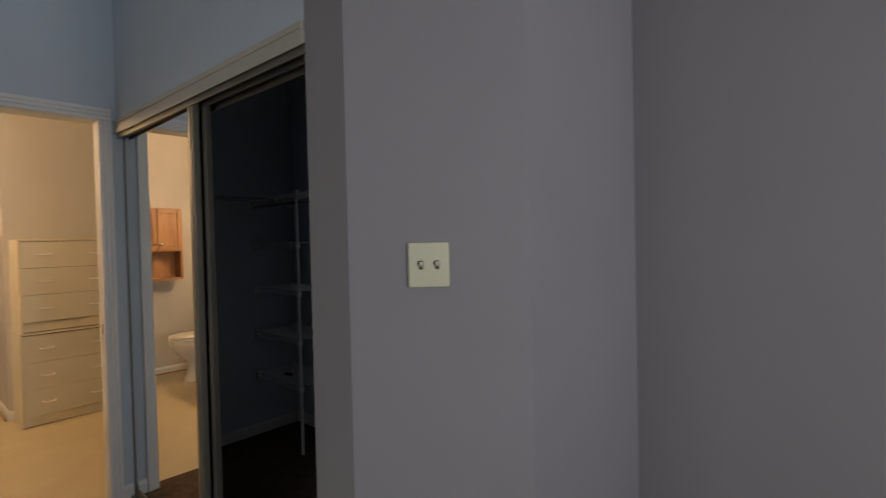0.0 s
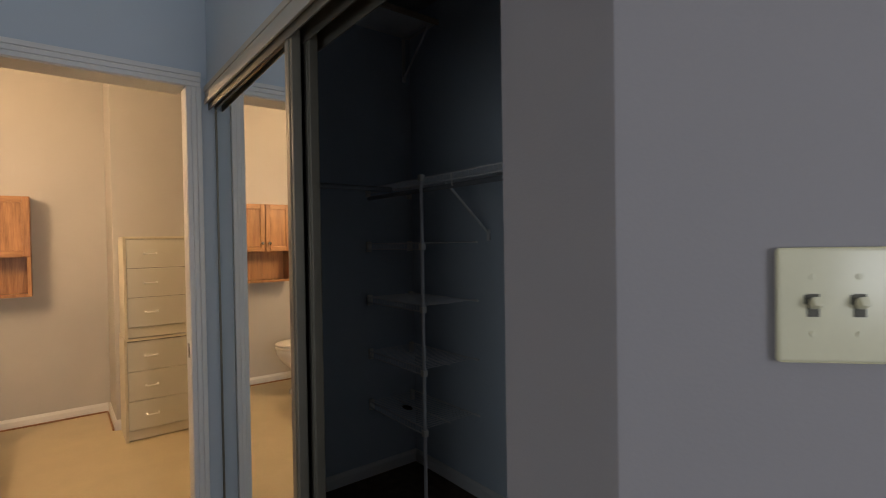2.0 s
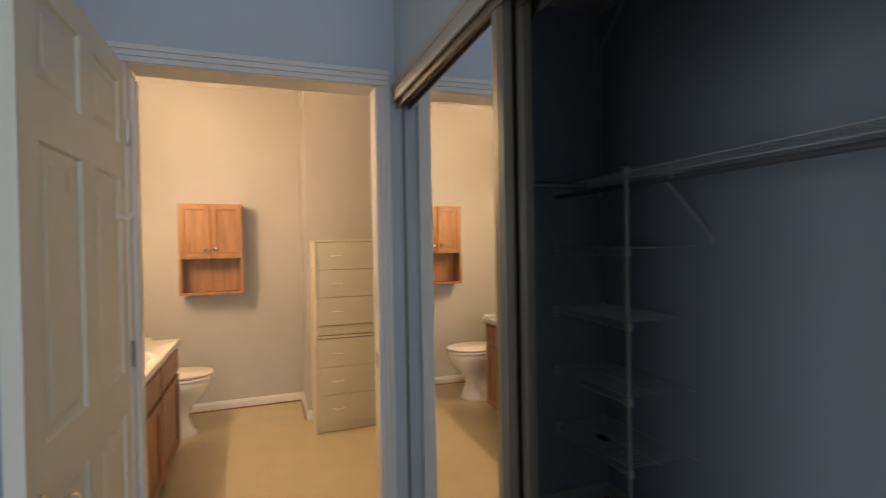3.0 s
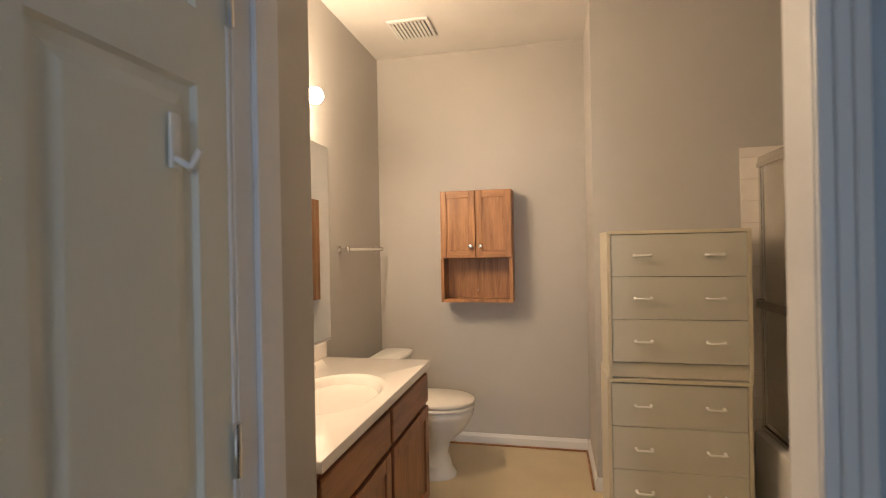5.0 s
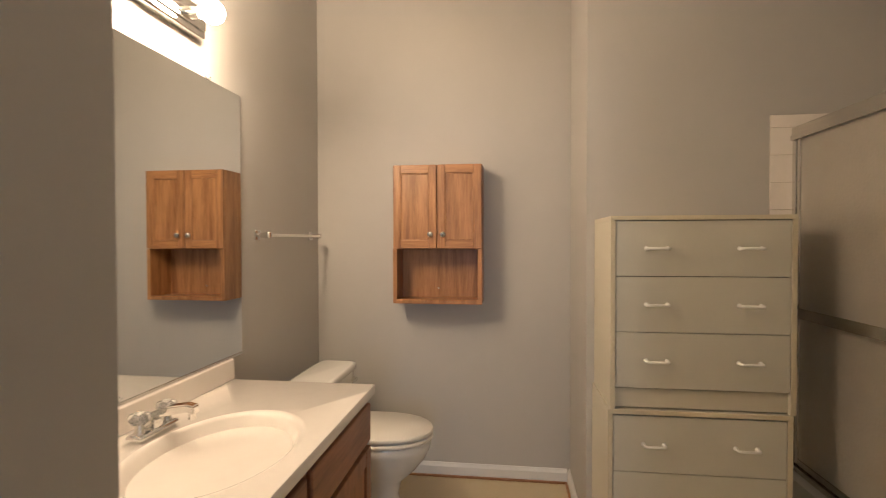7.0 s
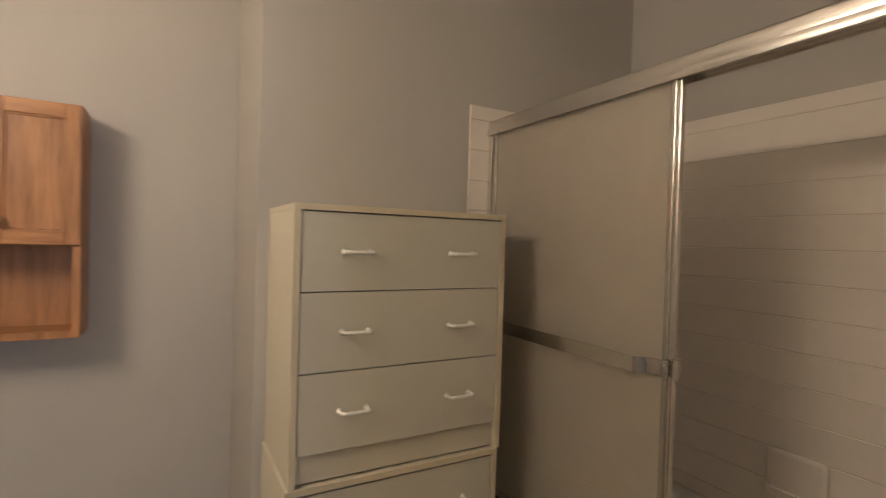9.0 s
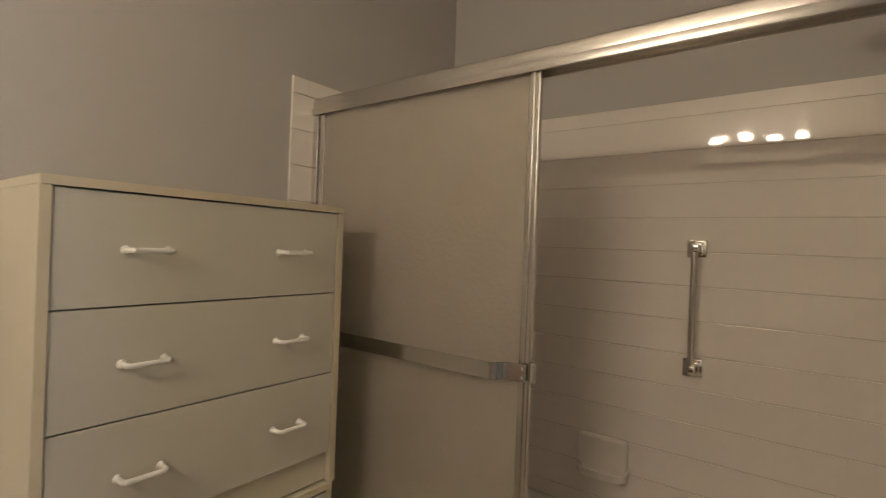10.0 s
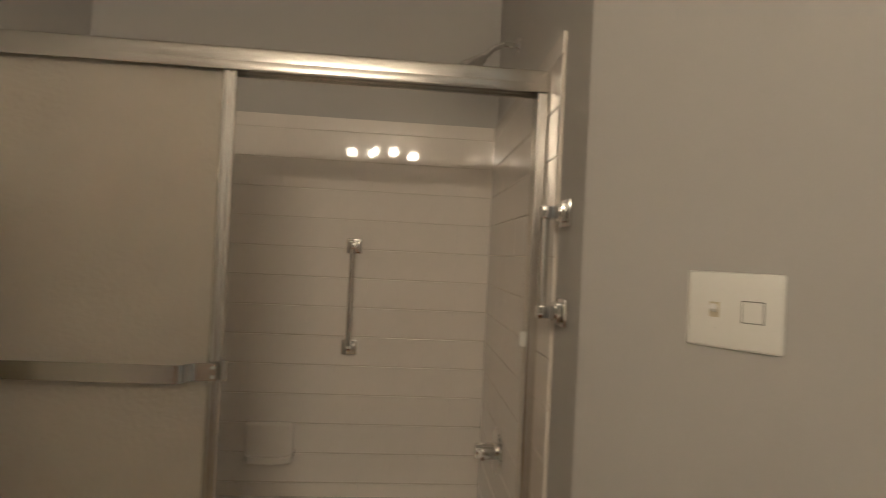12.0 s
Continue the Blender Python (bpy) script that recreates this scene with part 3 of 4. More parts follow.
for cx, cy in ((hx0, hy0), (hx0, hy1), (hx1, hy0), (hx1, hy1)):
    j = min(range(N), key=lambda i: (rect[i][0] - cx) ** 2 + (rect[i][1] - cy) ** 2)
    rect[j] = (cx, cy)
loops = [[(x, y, VT - 0.034) for x, y in rect], [(x, y, VT - 0.004) for x, y in rect],
         [(x + (SX - x) * 0.006, y + (SY - y) * 0.008, VT) for x, y in rect]]
for f, dz in ((1.13, 0.0), (1.09, 0.004), (1.05, 0.005), (1.01, 0.001), (0.98, -0.005), (0.92, -0.03), (0.82, -0.07), (0.66, -0.105), (0.44, -0.125), (0.2, -0.133), (0.08, -0.135)):
    loops.append([(SX + SRX * f * math.cos(2 * math.pi * i / N), SY + SRY * f * math.sin(2 * math.pi * i / N) + (1 - f) * -0.02, VT + dz) for i in range(N)])
part("slab", rings(loops), MARBLE, top, smooth=50)
part("backsplash", boxed(VX0 - 0.0, VX1 - 0.002, VAN + 0.003, VAN + 0.022, VT + 0.001, 0.884, 0.005), MARBLE, top)
part("drain", rod(bmesh.new(), (SX, SY - 0.018, VT - 0.134), (SX, SY - 0.018, VT - 0.130), 0.022, 20), CHROME, top)
part("overflow", rod(bmesh.new(), (SX, SY - 0.165, VT - 0.05), (SX, SY - 0.16, VT - 0.047), 0.009, 12), DARK, top)

FX, FY = -4.235, -0.70
faucet = thing("faucet", (FX, FY, VT), "chrome two-handle faucet with clear acrylic knobs", "faucet")
part("base_plate", boxed(FX - 0.08, FX + 0.08, FY - 0.026, FY + 0.026, VT + 0.006, VT + 0.024, 0.009, 3), CHROME, faucet, smooth=50)
bm = boxed(FX - 0.018, FX + 0.018, FY - 0.02, FY + 0.02, VT + 0.02, VT + 0.055, 0.006)
r = rings([[(FX + sx * w, y, z + dz) for sx, dz in ((-1, -h), (1, -h), (1, h), (-1, h))] for y, z, w, h in ((FY - 0.012, VT + 0.05, 0.022, 0.015), (FY + 0.05, VT + 0.074, 0.019, 0.013), (FY + 0.11, VT + 0.084, 0.016, 0.012), (FY + 0.135, VT + 0.078, 0.015, 0.013))])
bmesh.ops.bevel(r, geom=r.edges[:], offset=0.004, segments=2, affect="EDGES")
part("spout", r, CHROME, faucet, smooth=50)
part("spout_base", bm, CHROME, faucet, smooth=50)
part("aerator", rod(bmesh.new(), (FX, FY + 0.122, VT + 0.05), (FX, FY + 0.122, VT + 0.072), 0.010), CHROME, faucet, smooth=40)
for x in (FX - 0.055, FX + 0.055):
    part("stem", rod(bmesh.new(), (x, FY, VT + 0.022), (x, FY, VT + 0.05), 0.015, 16, 0.010), CHROME, faucet, smooth=40)
    bm = bmesh.new()
    for k in range(5):
        a = 2 * math.pi * k / 5
        ball(bm, (x + 0.017 * math.cos(a), FY + 0.017 * math.sin(a), VT + 0.066), 0.013, 1, 1, 1.15, 12)
    ball(bm, (x, FY, VT + 0.07), 0.017, seg=14)
    part("knob", bm, CLEAR, faucet, "clear acrylic knob", 60)

# ---- vanity mirror and light ----
wm = thing("vanity_mirror", (-4.2, VAN, 0.89), "frameless wall mirror above the vanity top", "mirror")
part("mirror_glass", boxed(-4.88, VX1 - 0.002, VAN + 0.002, VAN + 0.008, 0.8855, 1.963), MIRROR, wm)
part("bottom_channel", boxed(-4.88, VX1 - 0.002, VAN + 0.0085, VAN + 0.011, 0.8850, 0.894), ALU, wm)
for x in (-4.66, -3.95):
    part("mirror_clip", boxed(x - 0.012, x + 0.012, VAN + 0.002, VAN + 0.013, 1.9635, 1.978, 0.003), CLEAR, wm)
LX0, LX1, LZ = -4.60, -3.84, 2.135
bar = thing("vanity_light", (-4.25, VAN, LZ), "lit chrome light bar with four bare bulbs", "wall lamp")
bm = boxed(LX0, LX1, VAN + 0.001, VAN + 0.040, LZ - 0.055, LZ + 0.055, 0.008, 3)
box(bm, LX0 + 0.012, LX1 - 0.012, VAN + 0.040, VAN + 0.050, LZ - 0.032, LZ + 0.032, 0.004, 2)
part("light_bar", bm, CHROME, bar, smooth=40)
for i in range(4):
    x = -4.505 + 0.19 * i
    part("socket", rod(bmesh.new(), (x, VAN + 0.05, LZ), (x, VAN + 0.080, LZ), 0.024, 20, 0.019), CHROME, bar, smooth=40)
    bm = ball(bmesh.new(), (x, VAN + 0.125, LZ), 0.040, seg=24)
    rod(bm, (x, VAN + 0.078, LZ), (x, VAN + 0.105, LZ), 0.016, 20, 0.030)
    part("bulb", bm, GLOW, bar, "lit round frosted bulb", 60)

# ---- towel bar over the toilet ----
tb = thing("towel_bar", (-5.4, VAN, 1.385), "chrome and clear towel bar on the wall over toilet", "towel bar")
for x in (-5.02, -5.62):
    bm = boxed(x - 0.022, x + 0.022, VAN + 0.001, VAN + 0.010, 1.363, 1.407, 0.003)
    rod(bm, (x, VAN + 0.008, 1.385), (x, VAN + 0.062, 1.385), 0.011)
    box(bm, x - 0.012, x + 0.012, VAN + 0.045, VAN + 0.070, 1.371, 1.399, 0.003)
    part("post", bm, CHROME, tb, smooth=40)
part("bar", boxed(-5.608, -5.032, VAN + 0.051, VAN + 0.064, 1.378, 1.392, 0.002), PLASTIC, tb, "translucent white bar")

# ---- oak wall cabinet ----
CX0, CX1, CY0, CY1, CZ0, CZM, CZ1 = FAR + 0.001, -5.575, -0.301, 0.182, 1.017, 1.312, 1.766
cab = thing("wall_cabinet", (FAR, -0.06, 1.0), "honey oak wall cabinet with two doors over open shelf", "cabinet")
part("side", boxed(CX0, CX1, CY0, CY0 + 0.016, CZ0, CZ1), OAK, cab)
part("side", boxed(CX0, CX1, CY1 - 0.016, CY1, CZ0, CZ1), OAK, cab)
for z in (CZ0, CZM, CZ1 - 0.017):
    part("shelf", boxed(CX0, CX1 - 0.001, CY0 + 0.0165, CY1 - 0.0165, z, z + 0.016), OAK_Y, cab)
part("back", boxed(CX0, CX0 + 0.006, CY0 + 0.0165, CY1 - 0.0165, CZ0 + 0.0165, CZ1 - 0.018), OAK, cab)
mid = (CY0 + CY1) / 2
bm = boxed(CX1 + 0.0005, CX1 + 0.016, CY0, CY0 + 0.022, CZ0, CZM, 0.001, 1)
box(bm, CX1 + 0.0005, CX1 + 0.016, CY1 - 0.022, CY1, CZ0, CZM, 0.001, 1)
box(bm, CX1 + 0.0005, CX1 + 0.016, CY0 + 0.022, CY1 - 0.022, CZ0, CZ0 + 0.024, 0.001, 1)
part("face_frame", bm, OAK, cab)
for y0, y1, ky in ((CY0 + 0.002, mid - 0.002, mid - 0.034), (mid + 0.002, CY1 - 0.002, mid + 0.034)):
    bm, w = bmesh.new(), 0.042
    for a in ((y0, y0 + w, CZM + 0.004, CZ1), (y1 - w, y1, CZM + 0.004, CZ1)):
        box(bm, CX1 + 0.001, CX1 + 0.02, a[0], a[1], a[2], a[3], 0.003)
    d = part("cabinet_door", bm, OAK, cab)
    for z0, z1 in ((CZM + 0.004, CZM + 0.05), (CZ1 - 0.046, CZ1)):
        part("door_rail", boxed(CX1 + 0.001, CX1 + 0.0198, y0 + w, y1 - w, z0, z1, 0.003), OAK_Y, d)
    part("panel", boxed(CX1 + 0.003, CX1 + 0.012, y0 + w - 0.003, y1 - w + 0.003, CZM + 0.047, CZ1 - 0.043), OAK, d)
    bm = bmesh.new()
    for a in ((y0 + w - 0.001, y0 + w + 0.006, CZM + 0.048, CZ1 - 0.045), (y1 - w - 0.006, y1 - w + 0.001, CZM + 0.048, CZ1 - 0.045)):
        box(bm, CX1 + 0.010, CX1 + 0.0165, a[0], a[1], a[2], a[3], 0.002)
    for z in (CZM + 0.048, CZ1 - 0.052):
        box(bm, CX1 + 0.010, CX1 + 0.0162, y0 + w + 0.006, y1 - w - 0.006, z, z + 0.007, 0.002)
    part("panel_moulding", bm, OAK, d)
    bm = rod(bmesh.new(), (CX1 + 0.019, ky, 1.392), (CX1 + 0.032, ky, 1.392), 0.006)
    ball(bm, (CX1 + 0.040, ky, 1.392), 0.017, 0.75, 1, 1)
    part("knob", bm, CHROME, d, "round chrome knob", 50)

part("screw", rod(bmesh.new(), (CX0 + 0.006, -0.075, 1.085), (CX0 + 0.010, -0.075, 1.085), 0.005, 12), CHROME, cab)

# ---- toilet ----
TX = -5.24
toilet = thing("toilet", (TX, -0.4, 0), "white two-piece toilet with closed seat lid", "toilet")
part("tank", rings([oval(TX, VAN + 0.225, z, w, d, 40, 7) for z, w, d in ((0.421, 0.19, 0.082), (0.435, 0.205, 0.09), (0.57, 0.215, 0.093), (0.687, 0.222, 0.096))]), PORCELAIN, toilet, smooth=50)
part("tank_lid", rings([oval(TX, VAN + 0.227, z, w, d, 40, 7) for z, w, d in ((0.688, 0.228, 0.100), (0.694, 0.236, 0.106), (0.712, 0.236, 0.106), (0.720, 0.230, 0.101), (0.723, 0.21, 0.088))]), PORCELAIN, toilet, smooth=50)
bm = rod(bmesh.new(), (TX - 0.16, VAN + 0.318, 0.64), (TX - 0.16, VAN + 0.338, 0.64), 0.014)
box(bm, TX - 0.17, TX - 0.09, VAN + 0.334, VAN + 0.344, 0.632, 0.648, 0.003)
part("flush_lever", bm, CHROME, toilet, "chrome flush lever", 40)
bowl = []
for z, cy, rx, ry in ((0.001, -0.36, 0.112, 0.205), (0.02, -0.36, 0.112, 0.205), (0.05, -0.365, 0.100, 0.185), (0.13, -0.37, 0.092, 0.165), (0.19, -0.36, 0.102, 0.175), (0.245, -0.33, 0.135, 0.215), (0.295, -0.315, 0.163, 0.245), (0.335, -0.31, 0.178, 0.262), (0.362, -0.31, 0.183, 0.268), (0.375, -0.31, 0.178, 0.262)):
    bowl.append(oval(TX, cy, z, rx, ry, 48, 2.2))
part("bowl", rings(bowl), PORCELAIN, toilet, smooth=60)
part("bowl_shelf", boxed(TX - 0.17, TX + 0.17, VAN + 0.11, -0.44, 0.30, 0.374, 0.02, 3), PORCELAIN, toilet, smooth=50)
part("trapway", rings([[(TX + 0.07 * w * math.cos(a), y, zc + h * math.sin(a)) for a in [2 * math.pi * i / 24 for i in range(24)]] for y, zc, w, h in ((-0.70, 0.16, 0.9, 0.13), (-0.62, 0.16, 1.15, 0.145), (-0.5, 0.16, 1.25, 0.15), (-0.4, 0.15, 1.0, 0.13))]), PORCELAIN, toilet, smooth=60)


def lid(z0, z1, grow, back):
    return rings([oval(TX, -0.31, z, 0.183 * k + grow, 0.268 * k + grow, 48, 2.2, back) for z, k in ((z0, 0.98), (z0 + 0.004, 1.0), (z1 - 0.006, 1.0), (z1, 0.97))])


part("seat_ring", lid(0.3765, 0.397, 0.005, -0.475), SEAT, toilet, smooth=50)
part("seat_lid", lid(0.4005, 0.421, 0.004, -0.475), SEAT, toilet, "closed off-white lid", 50)
for x in (-0.08, 0.08):
    part("seat_hinge", boxed(TX + x - 0.022, TX + x + 0.022, -0.497, -0.4765, 0.376, 0.402, 0.006), SEAT, toilet)
    part("bolt_cap", ball(bmesh.new(), (TX + x * 1.2, -0.40, 0.028), 0.014, 1, 1, 0.9), PORCELAIN, toilet, smooth=60)
for ob in toilet.children:
    if not ob.name.startswith(("tank", "flush")):
        ob.data.transform(Matrix.Diagonal((1, 1, 1.12, 1)))
sv = thing("shutoff_valve", (-5.50, VAN, 0.16), "small chrome water shut-off valve behind toilet", "valve")
part("valve_body", sweep([(-5.50, VAN + 0.002, 0.16), (-5.50, VAN + 0.06, 0.16), (-5.50, VAN + 0.06, 0.20)], 0.008), CHROME, sv)
part("supply_line", sweep([(-5.50, VAN + 0.06, 0.20), (-5.46, VAN + 0.12, 0.32), (-5.40, VAN + 0.18, 0.424)], 0.005), CHROME, sv)

# ---- drawer units ----
DF, DB = -4.838, CHW + 0.004


def drawer_unit(z0, z1, seams, ya, yb, label):
    """A laminate carcass with full-width drawers, each with two white bow handles."""
    u = thing("drawer_unit", ((DF + DB) / 2, (ya + yb) / 2, z0), label, "drawers", "stacked drawer units")
    part("side_panel", boxed(DB, DF - 0.002, ya, ya + 0.017, z0, z1 - 0.017, 0.001, 1), LAMINATE, u)
    part("side_panel", boxed(DB, DF - 0.002, yb - 0.017, yb, z0, z1 - 0.017, 0.001, 1), LAMINATE, u)
    for y in (ya, yb - 0.017):
        part("edge_band", boxed(DF - 0.0018, DF, y, y + 0.017, z0, z1 - 0.017), LAM_EDGE, u)
    part("top_panel", boxed(DB, DF, ya, yb, z1 - 0.0165, z1, 0.001, 1), LAMINATE, u)
    part("top_edge", boxed(DF + 0.0003, DF + 0.0018, ya, yb, z1 - 0.0163, z1 - 0.0003), LAM_EDGE, u)
    part("back_panel", boxed(DB, DB + 0.004, ya + 0.018, yb - 0.018, z0, z1 - 0.018), LAMINATE, u)
    part("plinth", boxed(DF - 0.03, DF - 0.016, ya + 0.0175, yb - 0.0175, z0 + 0.006, seams[-1] - 0.004), LAMINATE, u)
    # dark sheet behind the fronts, so the seams show as painted shade
    part("seam_shade_sheet", boxed(DF - 0.03, DF - 0.024, ya + 0.0175, yb - 0.0175, seams[-1], z1 - 0.018), DARK, u)
    for hi, lo in zip(seams, seams[1:]):
        d = part("drawer_front", boxed(DF - 0.020, DF - 0.003, ya + 0.019, yb - 0.019, lo + 0.0015, hi - 0.0015, 0.001, 1), DRAWER, u)
        hz = lo + (hi - lo) * 0.50
        for y in (ya + 0.165, yb - 0.155):
            pts = [(DF - 0.003, y - 0.037, hz), (DF + 0.020, y - 0.037, hz), (DF + 0.026, y - 0.031, hz), (DF + 0.026, y + 0.031, hz), (DF + 0.020, y + 0.037, hz), (DF - 0.003, y + 0.037, hz)]
            bm = sweep(pts, 0.0052)
            for k in (-0.037, 0.037):
                rod(bm, (DF - 0.003, y + k, hz), (DF + 0.003, y + k, hz), 0.0085, 12, 0.006)
            part("handle", bm, PLASTIC, d, "white plastic bow handle", 50)
    return u


drawer_unit(0.0005, 0.7275, (0.706, 0.494, 0.284, 0.078), 0.690, 1.332, "cream laminate three-drawer unit standing on the floor")
drawer_unit(0.728, 1.450, (1.432, 1.225, 1.017, 0.808), 0.698, 1.340, "cream laminate three-drawer unit stacked on another")

# ---- bathtub ----
TUBY, TUBZ = 1.455, 0.40
tub = thing("bathtub", (-4.4, 1.87, 0), "white alcove bathtub behind sliding shower doors", "bathtub")
bx0, bx1, by0, by1 = CHW + 0.002, SHR - 0.002, TUBY, SHB - 0.002
cx, cy = (bx0 + bx1) / 2, (by0 + by1) / 2
hw, hd = (bx1 - bx0) / 2, (by1 - by0) / 2
part("tub_shell", rings([oval(cx, cy, z, w, d, 64, p) for z, w, d, p in ((0.001, hw, hd, 60), (TUBZ - 0.02, hw, hd, 60), (TUBZ - 0.005, hw - 0.004, hd - 0.004, 60), (TUBZ, hw - 0.015, hd - 0.015, 50), (TUBZ, hw - 0.075, hd - 0.085, 9), (TUBZ - 0.012, hw - 0.09, hd - 0.10, 7), (0.12, hw - 0.16, hd - 0.15, 5), (0.07, hw - 0.22, hd - 0.20, 4))]), PORCELAIN, tub, smooth=50)
part("overflow_plate", rod(bmesh.new(), (SHR - 0.13, 1.87, 0.28), (SHR - 0.118, 1.87, 0.285), 0.035, 20), CHROME, tub)

# ---- sliding shower doors ----
TRY, TZ0, TZ1 = 1.52, 1.772, 1.828
enc = thing("shower_enclosure", (-4.4, TRY, TUBZ), "aluminium-framed sliding shower doors over the tub", "shower door")
bm = boxed(CHW + 0.009, SHR - 0.009, TRY - 0.026, TRY + 0.03, TZ0 + 0.012, TZ1, 0.007, 3)
box(bm, CHW + 0.009, SHR - 0.009, TRY - 0.030, TRY - 0.024, TZ0, TZ0 + 0.022, 0.002)
box(bm, CHW + 0.009, SHR - 0.009, TRY + 0.026, TRY + 0.032, TZ0, TZ0 + 0.022, 0.002)
part("header_track", bm, ALU, enc, "bright aluminium header", 40)
bm = boxed(CHW + 0.009, SHR - 0.009, TRY - 0.028, TRY + 0.03, TUBZ + 0.001, TUBZ + 0.024, 0.004)
box(bm, CHW + 0.009, SHR - 0.009, TRY - 0.004, TRY + 0.002, TUBZ + 0.02, TUBZ + 0.036, 0.001)
part("sill_track", bm, ALU, enc)
for x0, x1 in ((CHW + 0.009, CHW + 0.036), (SHR - 0.036, SHR - 0.009)):
    part("wall_jamb", boxed(x0, x1, TRY - 0.022, TRY + 0.026, TUBZ + 0.025, TZ0 + 0.0115, 0.004), ALU, enc)
part("bumper", boxed(SHR - 0.050, SHR - 0.0365, TRY - 0.020, TRY + 0.002, 1.150, 1.186, 0.004), PLASTIC, enc, "white rubber door bumper")
for y, x0, x1 in ((TRY - 0.012, CHW + 0.042, -4.362), (TRY + 0.016, CHW + 0.06, -4.385)):
    d = part("sliding_panel", boxed(x0 + 0.016, x1 - 0.022, y - 0.002, y + 0.003, TUBZ + 0.05, TZ0 + 0.02), FROST, enc, "pebbled obscure glass")
    bm = boxed(x1 - 0.030, x1, y - 0.008, y + 0.009, TUBZ + 0.032, TZ0 + 0.028, 0.003)
    box(bm, x1 - 0.022, x1 - 0.012, y - 0.012, y - 0.007, TUBZ + 0.032, TZ0 + 0.028, 0.002)
    part("panel_stile", bm, ALU, d)
    part("panel_stile", boxed(x0, x0 + 0.022, y - 0.008, y + 0.009, TUBZ + 0.032, TZ0 + 0.028, 0.003), ALU, d)
    part("panel_rail", boxed(x0 + 0.023, x1 - 0.031, y - 0.007, y + 0.008, TUBZ + 0.03, TUBZ + 0.056, 0.003), ALU, d)
    part("panel_rail", boxed(x0 + 0.023, x1 - 0.031, y - 0.007, y + 0.008, TZ0 + 0.006, TZ0 + 0.028, 0.003), ALU, d)
ty = TRY - 0.012
bend = ((CHW + 0.03, 0.010), (CHW + 0.045, 0.014), (CHW + 0.055, 0.040), (CHW + 0.070, 0.050), (-4.448, 0.050), (-4.434, 0.047), (-4.424, 0.030), (-4.410, 0.020), (-4.366, 0.0165))
bm = rings([[(x, ty - o + a, z) for a, z in ((-0.0015, 1.048), (0.0015, 1.048), (0.0015, 1.089), (-0.0015, 1.089))] for x, o in bend])
part("towel_rail", bm, ALU, enc, "flat bright towel rail bent in at its ends", 50)
for z in (1.058, 1.079):
    part("screw", rod(bmesh.new(), (-4.374, ty - 0.0175, z), (-4.374, ty - 0.0215, z), 0.0045, 12), CHROME, enc)
part("rail_clip", boxed(-4.3615, -4.348, ty - 0.010, ty + 0.006, 1.046, 1.094, 0.003), ALU, enc, "small metal clip on the stile")

# ---- shower fittings ----
def grab_bar(x, y, z0, z1, out, label):
    """A square-mounted upright bar standing off a wall in direction `out`."""
    o = Vector((*out, 0))
    sdir = Vector((-o.y, o.x, 0))
    g = thing("grab_bar", (x, y, z0), label, "grab bar", "upright chrome bars")

    def block(bm, a, b, half_w, za, zb, bev):
        p, q = Vector((x, y, 0)) + o * a - sdir * half_w, Vector((x, y, 0)) + o * b + sdir * half_w
        box(bm, min(p.x, q.x), max(p.x, q.x), min(p.y, q.y), max(p.y, q.y), za, zb, bev)
    for z in (z0, z1):
        bm = bmesh.new()
        block(bm, 0.001, 0.010, 0.030, z - 0.030, z + 0.030, 0.004)
        block(bm, 0.010, 0.022, 0.022, z - 0.022, z + 0.022, 0.005)
        block(bm, 0.020, 0.060, 0.014, z - 0.014, z + 0.014, 0.004)
        part("mount", bm, CHROME, g, smooth=40)
    p = Vector((x, y, 0)) + o * 0.05
    part("bar", rod(bmesh.new(), (p.x, p.y, z0 + 0.012), (p.x, p.y, z1 - 0.012), 0.010, 16), ALU, g, smooth=40)


grab_bar(-4.15, SHB - 0.008, 0.985, 1.382, (0, -1), "upright chrome grab bar on the tiled wall")
grab_bar(SHR, 1.34, 1.255, 1.465, (-1, 0), "short upright chrome bar beside the shower jamb")
soap = thing("soap_dish", (-4.43, SHB - 0.008, 0.6), "white ceramic soap dish set into tile", "soap dish")
bm = boxed(-4.526, -4.343, SHB - 0.042, SHB - 0.0075, 0.530, 0.690, 0.014, 3)
part("back_plate", bm, TILE, soap, smooth=40)
bm = rings([oval(-4.4275, SHB - 0.02, z, w, d, 32, 4) for z, w, d in ((0.548, 0.075, 0.055), (0.553, 0.086, 0.072), (0.580, 0.089, 0.078), (0.582, 0.08, 0.068), (0.562, 0.072, 0.058))])
part("tray", bm, TILE, soap, smooth=40)
sh = thing("shower_spray", (SHR, 1.93, 2.07), "chrome shower head on a bent arm", "shower head")
part("flange", rod(bmesh.new(), (SHR - 0.001, 1.93, 2.07), (SHR - 0.012, 1.93, 2.07), 0.028, 20, 0.015), CHROME, sh, smooth=40)
part("arm", sweep([(SHR - 0.005, 1.93, 2.07), (SHR - 0.05, 1.93, 2.072), (SHR - 0.085, 1.93, 2.055), (SHR - 0.125, 1.93, 2.015)], 0.0095), CHROME, sh, smooth=40)
part("head", rod(bmesh.new(), (SHR - 0.115, 1.93, 2.025), (SHR - 0.175, 1.93, 1.975), 0.014, 20, 0.034), CHROME, sh, smooth=40)
valve = thing("shower_valve", (SHR, 1.92, 0.73), "chrome shower valve with lever handle", "faucet")
part("escutcheon", rod(bmesh.new(), (SHR - 0.0085, 1.92, 0.73), (SHR - 0.018, 1.92, 0.73), 0.075, 28, 0.068), CHROME, valve, smooth=40)
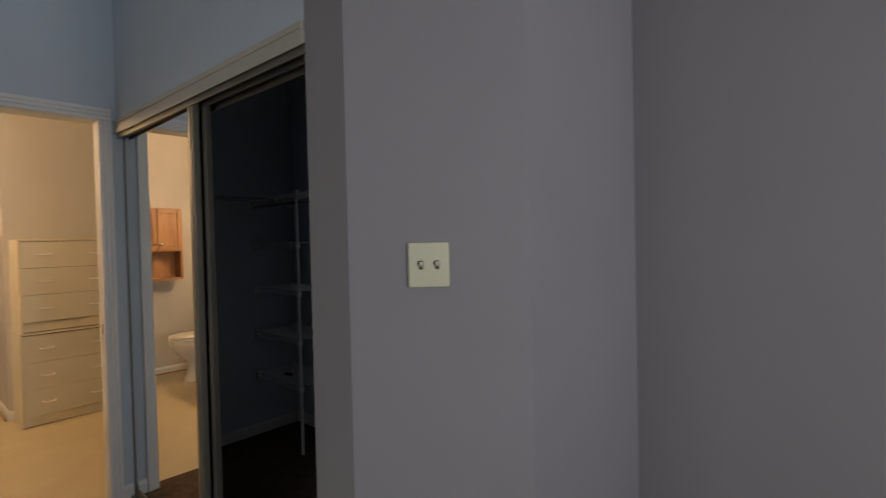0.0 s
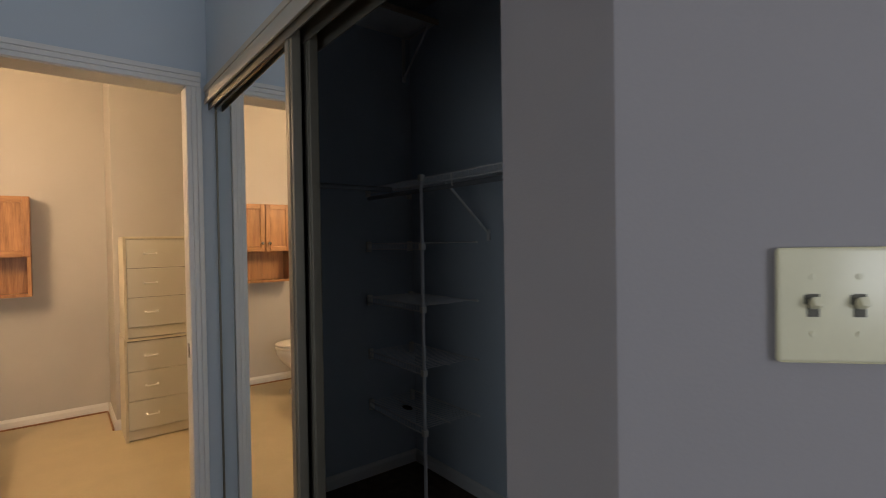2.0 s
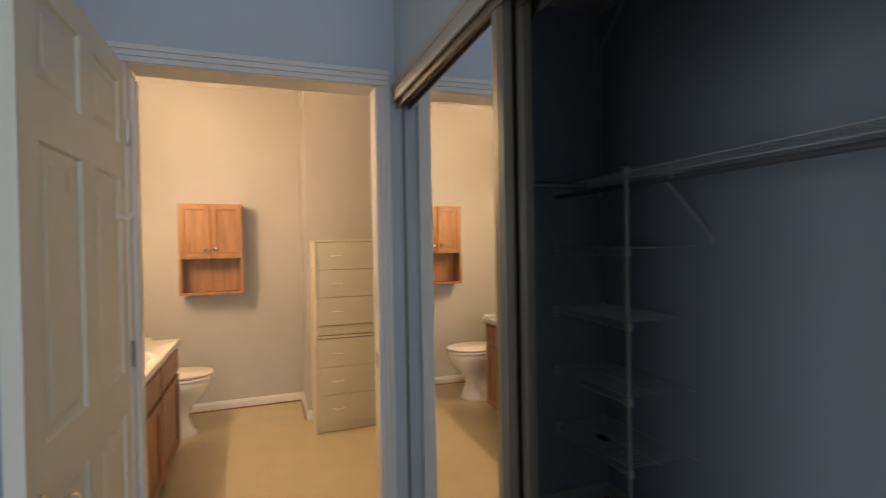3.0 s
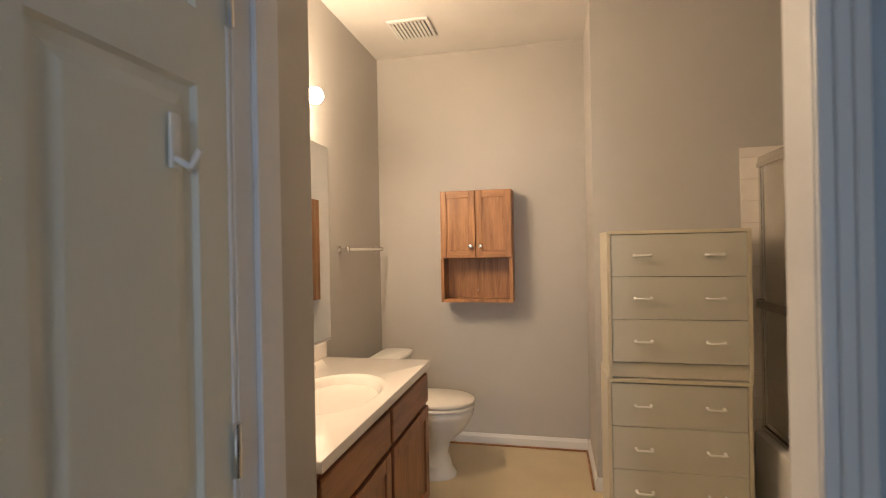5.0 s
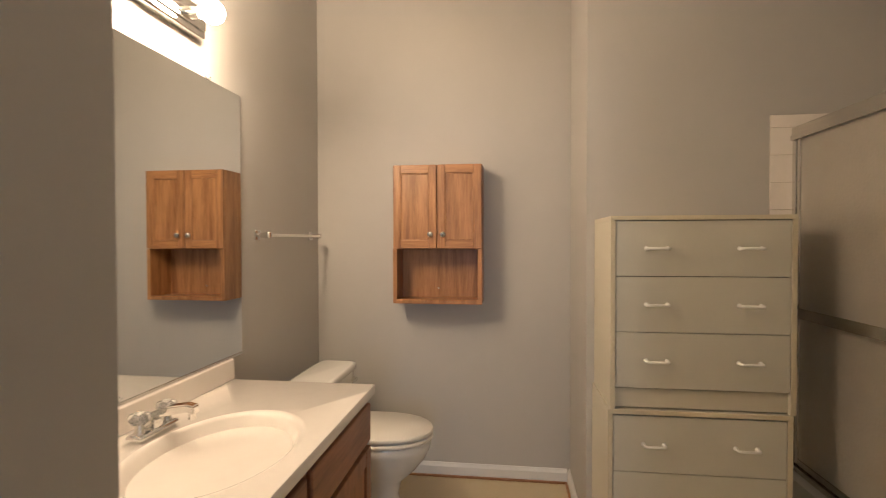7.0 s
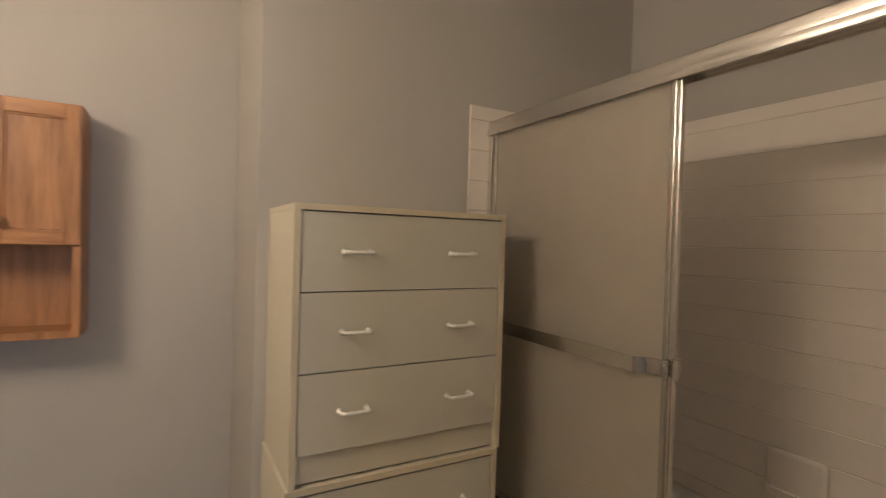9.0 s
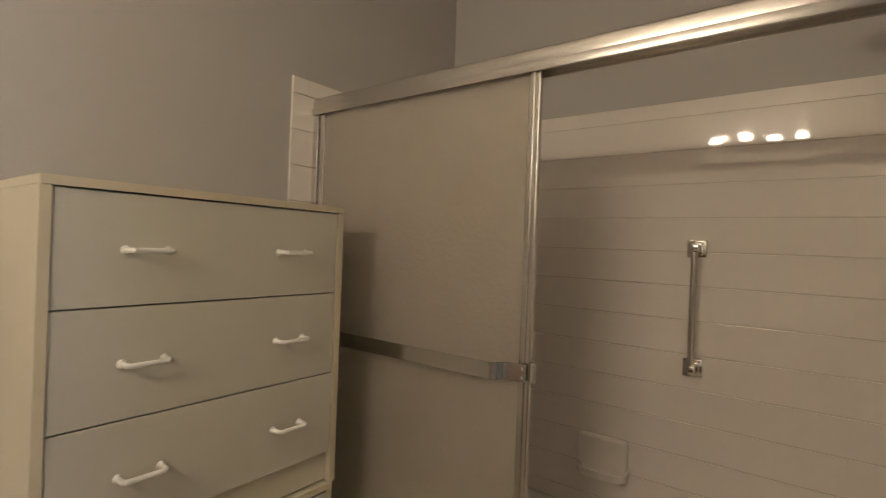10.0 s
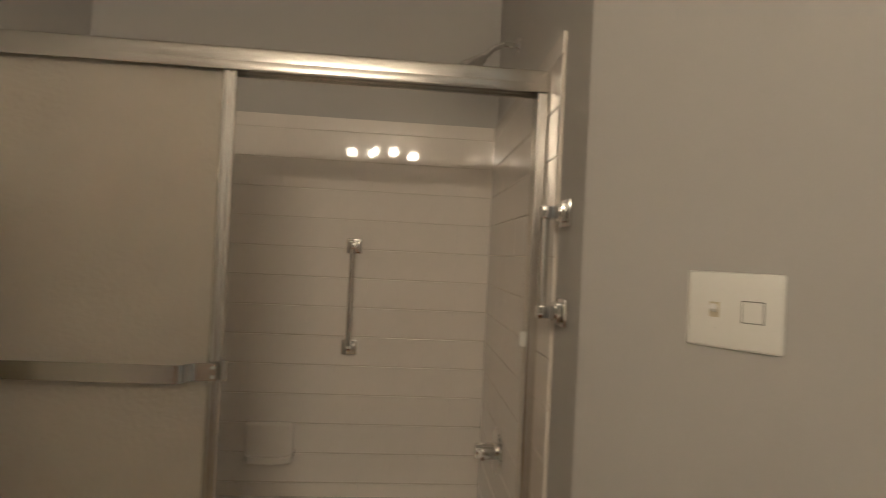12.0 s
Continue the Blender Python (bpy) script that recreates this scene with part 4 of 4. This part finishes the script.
part("valve_body", rod(bmesh.new(), (SHR - 0.016, 1.92, 0.73), (SHR - 0.085, 1.92, 0.73), 0.028, 20, 0.024), CHROME, valve, smooth=40)
part("lever", rod(bmesh.new(), (SHR - 0.07, 1.92, 0.735), (SHR - 0.075, 1.82, 0.745), 0.009, 12, 0.006), CHROME, valve, smooth=40)

# ---- ceiling vent ----
vent = thing("ceiling_vent", (-5.28, -0.40, H), "white square bathroom exhaust vent on ceiling", "vent")
part("vent_frame", boxed(-5.43, -5.17, -0.53, -0.27, H - 0.016, H - 0.001, 0.004), TRIM, vent)
part("backing", boxed(-5.41, -5.19, -0.51, -0.29, H - 0.0175, H - 0.0165), DARK, vent)
for i in range(9):
    y = -0.505 + i * 0.024
    part("slat", boxed(-5.41, -5.19, y, y + 0.016, H - 0.023, H - 0.0178), TRIM, vent)

# ---- wall tile ----
PITCH, CAP, TILE_TOP = 0.115, 0.054, 1.885


def tile_mesh(w, h):
    """One glazed tile, its top and bottom edges rounded, its sides nearly butted."""
    bm = boxed(-w / 2, w / 2, -0.0035, 0.0035, -h / 2, h / 2)
    es = [e for e in bm.edges if abs(e.verts[0].co.z - e.verts[1].co.z) < 1e-6 and abs(e.verts[0].co.x - e.verts[1].co.x) > 1e-3]
    bmesh.ops.bevel(bm, geom=es, offset=0.0022, segments=3, affect="EDGES", profile=0.5)
    me = bpy.data.meshes.new("tile")
    bm.to_mesh(me)
    bm.free()
    me.materials.append(TILE)
    return me


GAP, JOINT = 0.0001, 0.0017


def tile_field(wall, start, along, normal, length, first, bed):
    """Rows of single tiles over a grout bed, from the top course down to the tub."""
    s, a, n = Vector(start), Vector(along), Vector(normal)
    structure(bed[0], bed[1], GROUT, "grout bed behind the shower tile", "grout")
    turn = Matrix.Rotation(math.atan2(a.y, a.x), 4, "Z")
    sizes = {}
    z, tall = TILE_TOP - CAP / 2, CAP
    while z > 0.36:
        d, k = 0.0, 0
        while d < length - 0.012:
            w = min(first if k == 0 else PITCH, length - d)
            key = round(w, 4), tall
            if key not in sizes:
                sizes[key] = tile_mesh(w - GAP, tall - JOINT)
            ob = new("tile", sizes[key])
            p = s + a * (d + w / 2) + n * 0.0052
            tilt = random.uniform(-0.25, 0.25) + (2.0 if n.y else 0.0), random.uniform(-0.25, 0.25)
            ob.parent = wall
            ob.matrix_local = Matrix.Translation((p.x, p.y, z)) @ turn @ pose(0, 0, 0, tilt[0], 0, tilt[1])
            d, k = d + w, k + 1
        z, tall = z - (tall + PITCH) / 2, PITCH


tile_field(wall_shower_back, (CHW + 0.006, SHB, 0), (1, 0, 0), (0, -1, 0), SHR - CHW - 0.012, 0.06, ("trim_grout_back", boxed(CHW, SHR, SHB - 0.005, SHB - 0.0005, 0.30, TILE_TOP - 0.002)))
tile_field(wall_shower_end, (CHW, 1.415, 0), (0, 1, 0), (1, 0, 0), SHB - 1.415 - 0.009, 0.062, ("trim_grout_end", boxed(CHW + 0.0005, CHW + 0.005, 1.415, SHB - 0.006, 0.30, TILE_TOP - 0.002)))
tile_field(wall_shower_right, (SHR, 1.402, 0), (0, 1, 0), (-1, 0, 0), SHB - 1.402 - 0.009, 0.062, ("trim_grout_right", boxed(SHR - 0.005, SHR - 0.0005, 1.402, SHB - 0.006, 0.30, TILE_TOP - 0.002)))
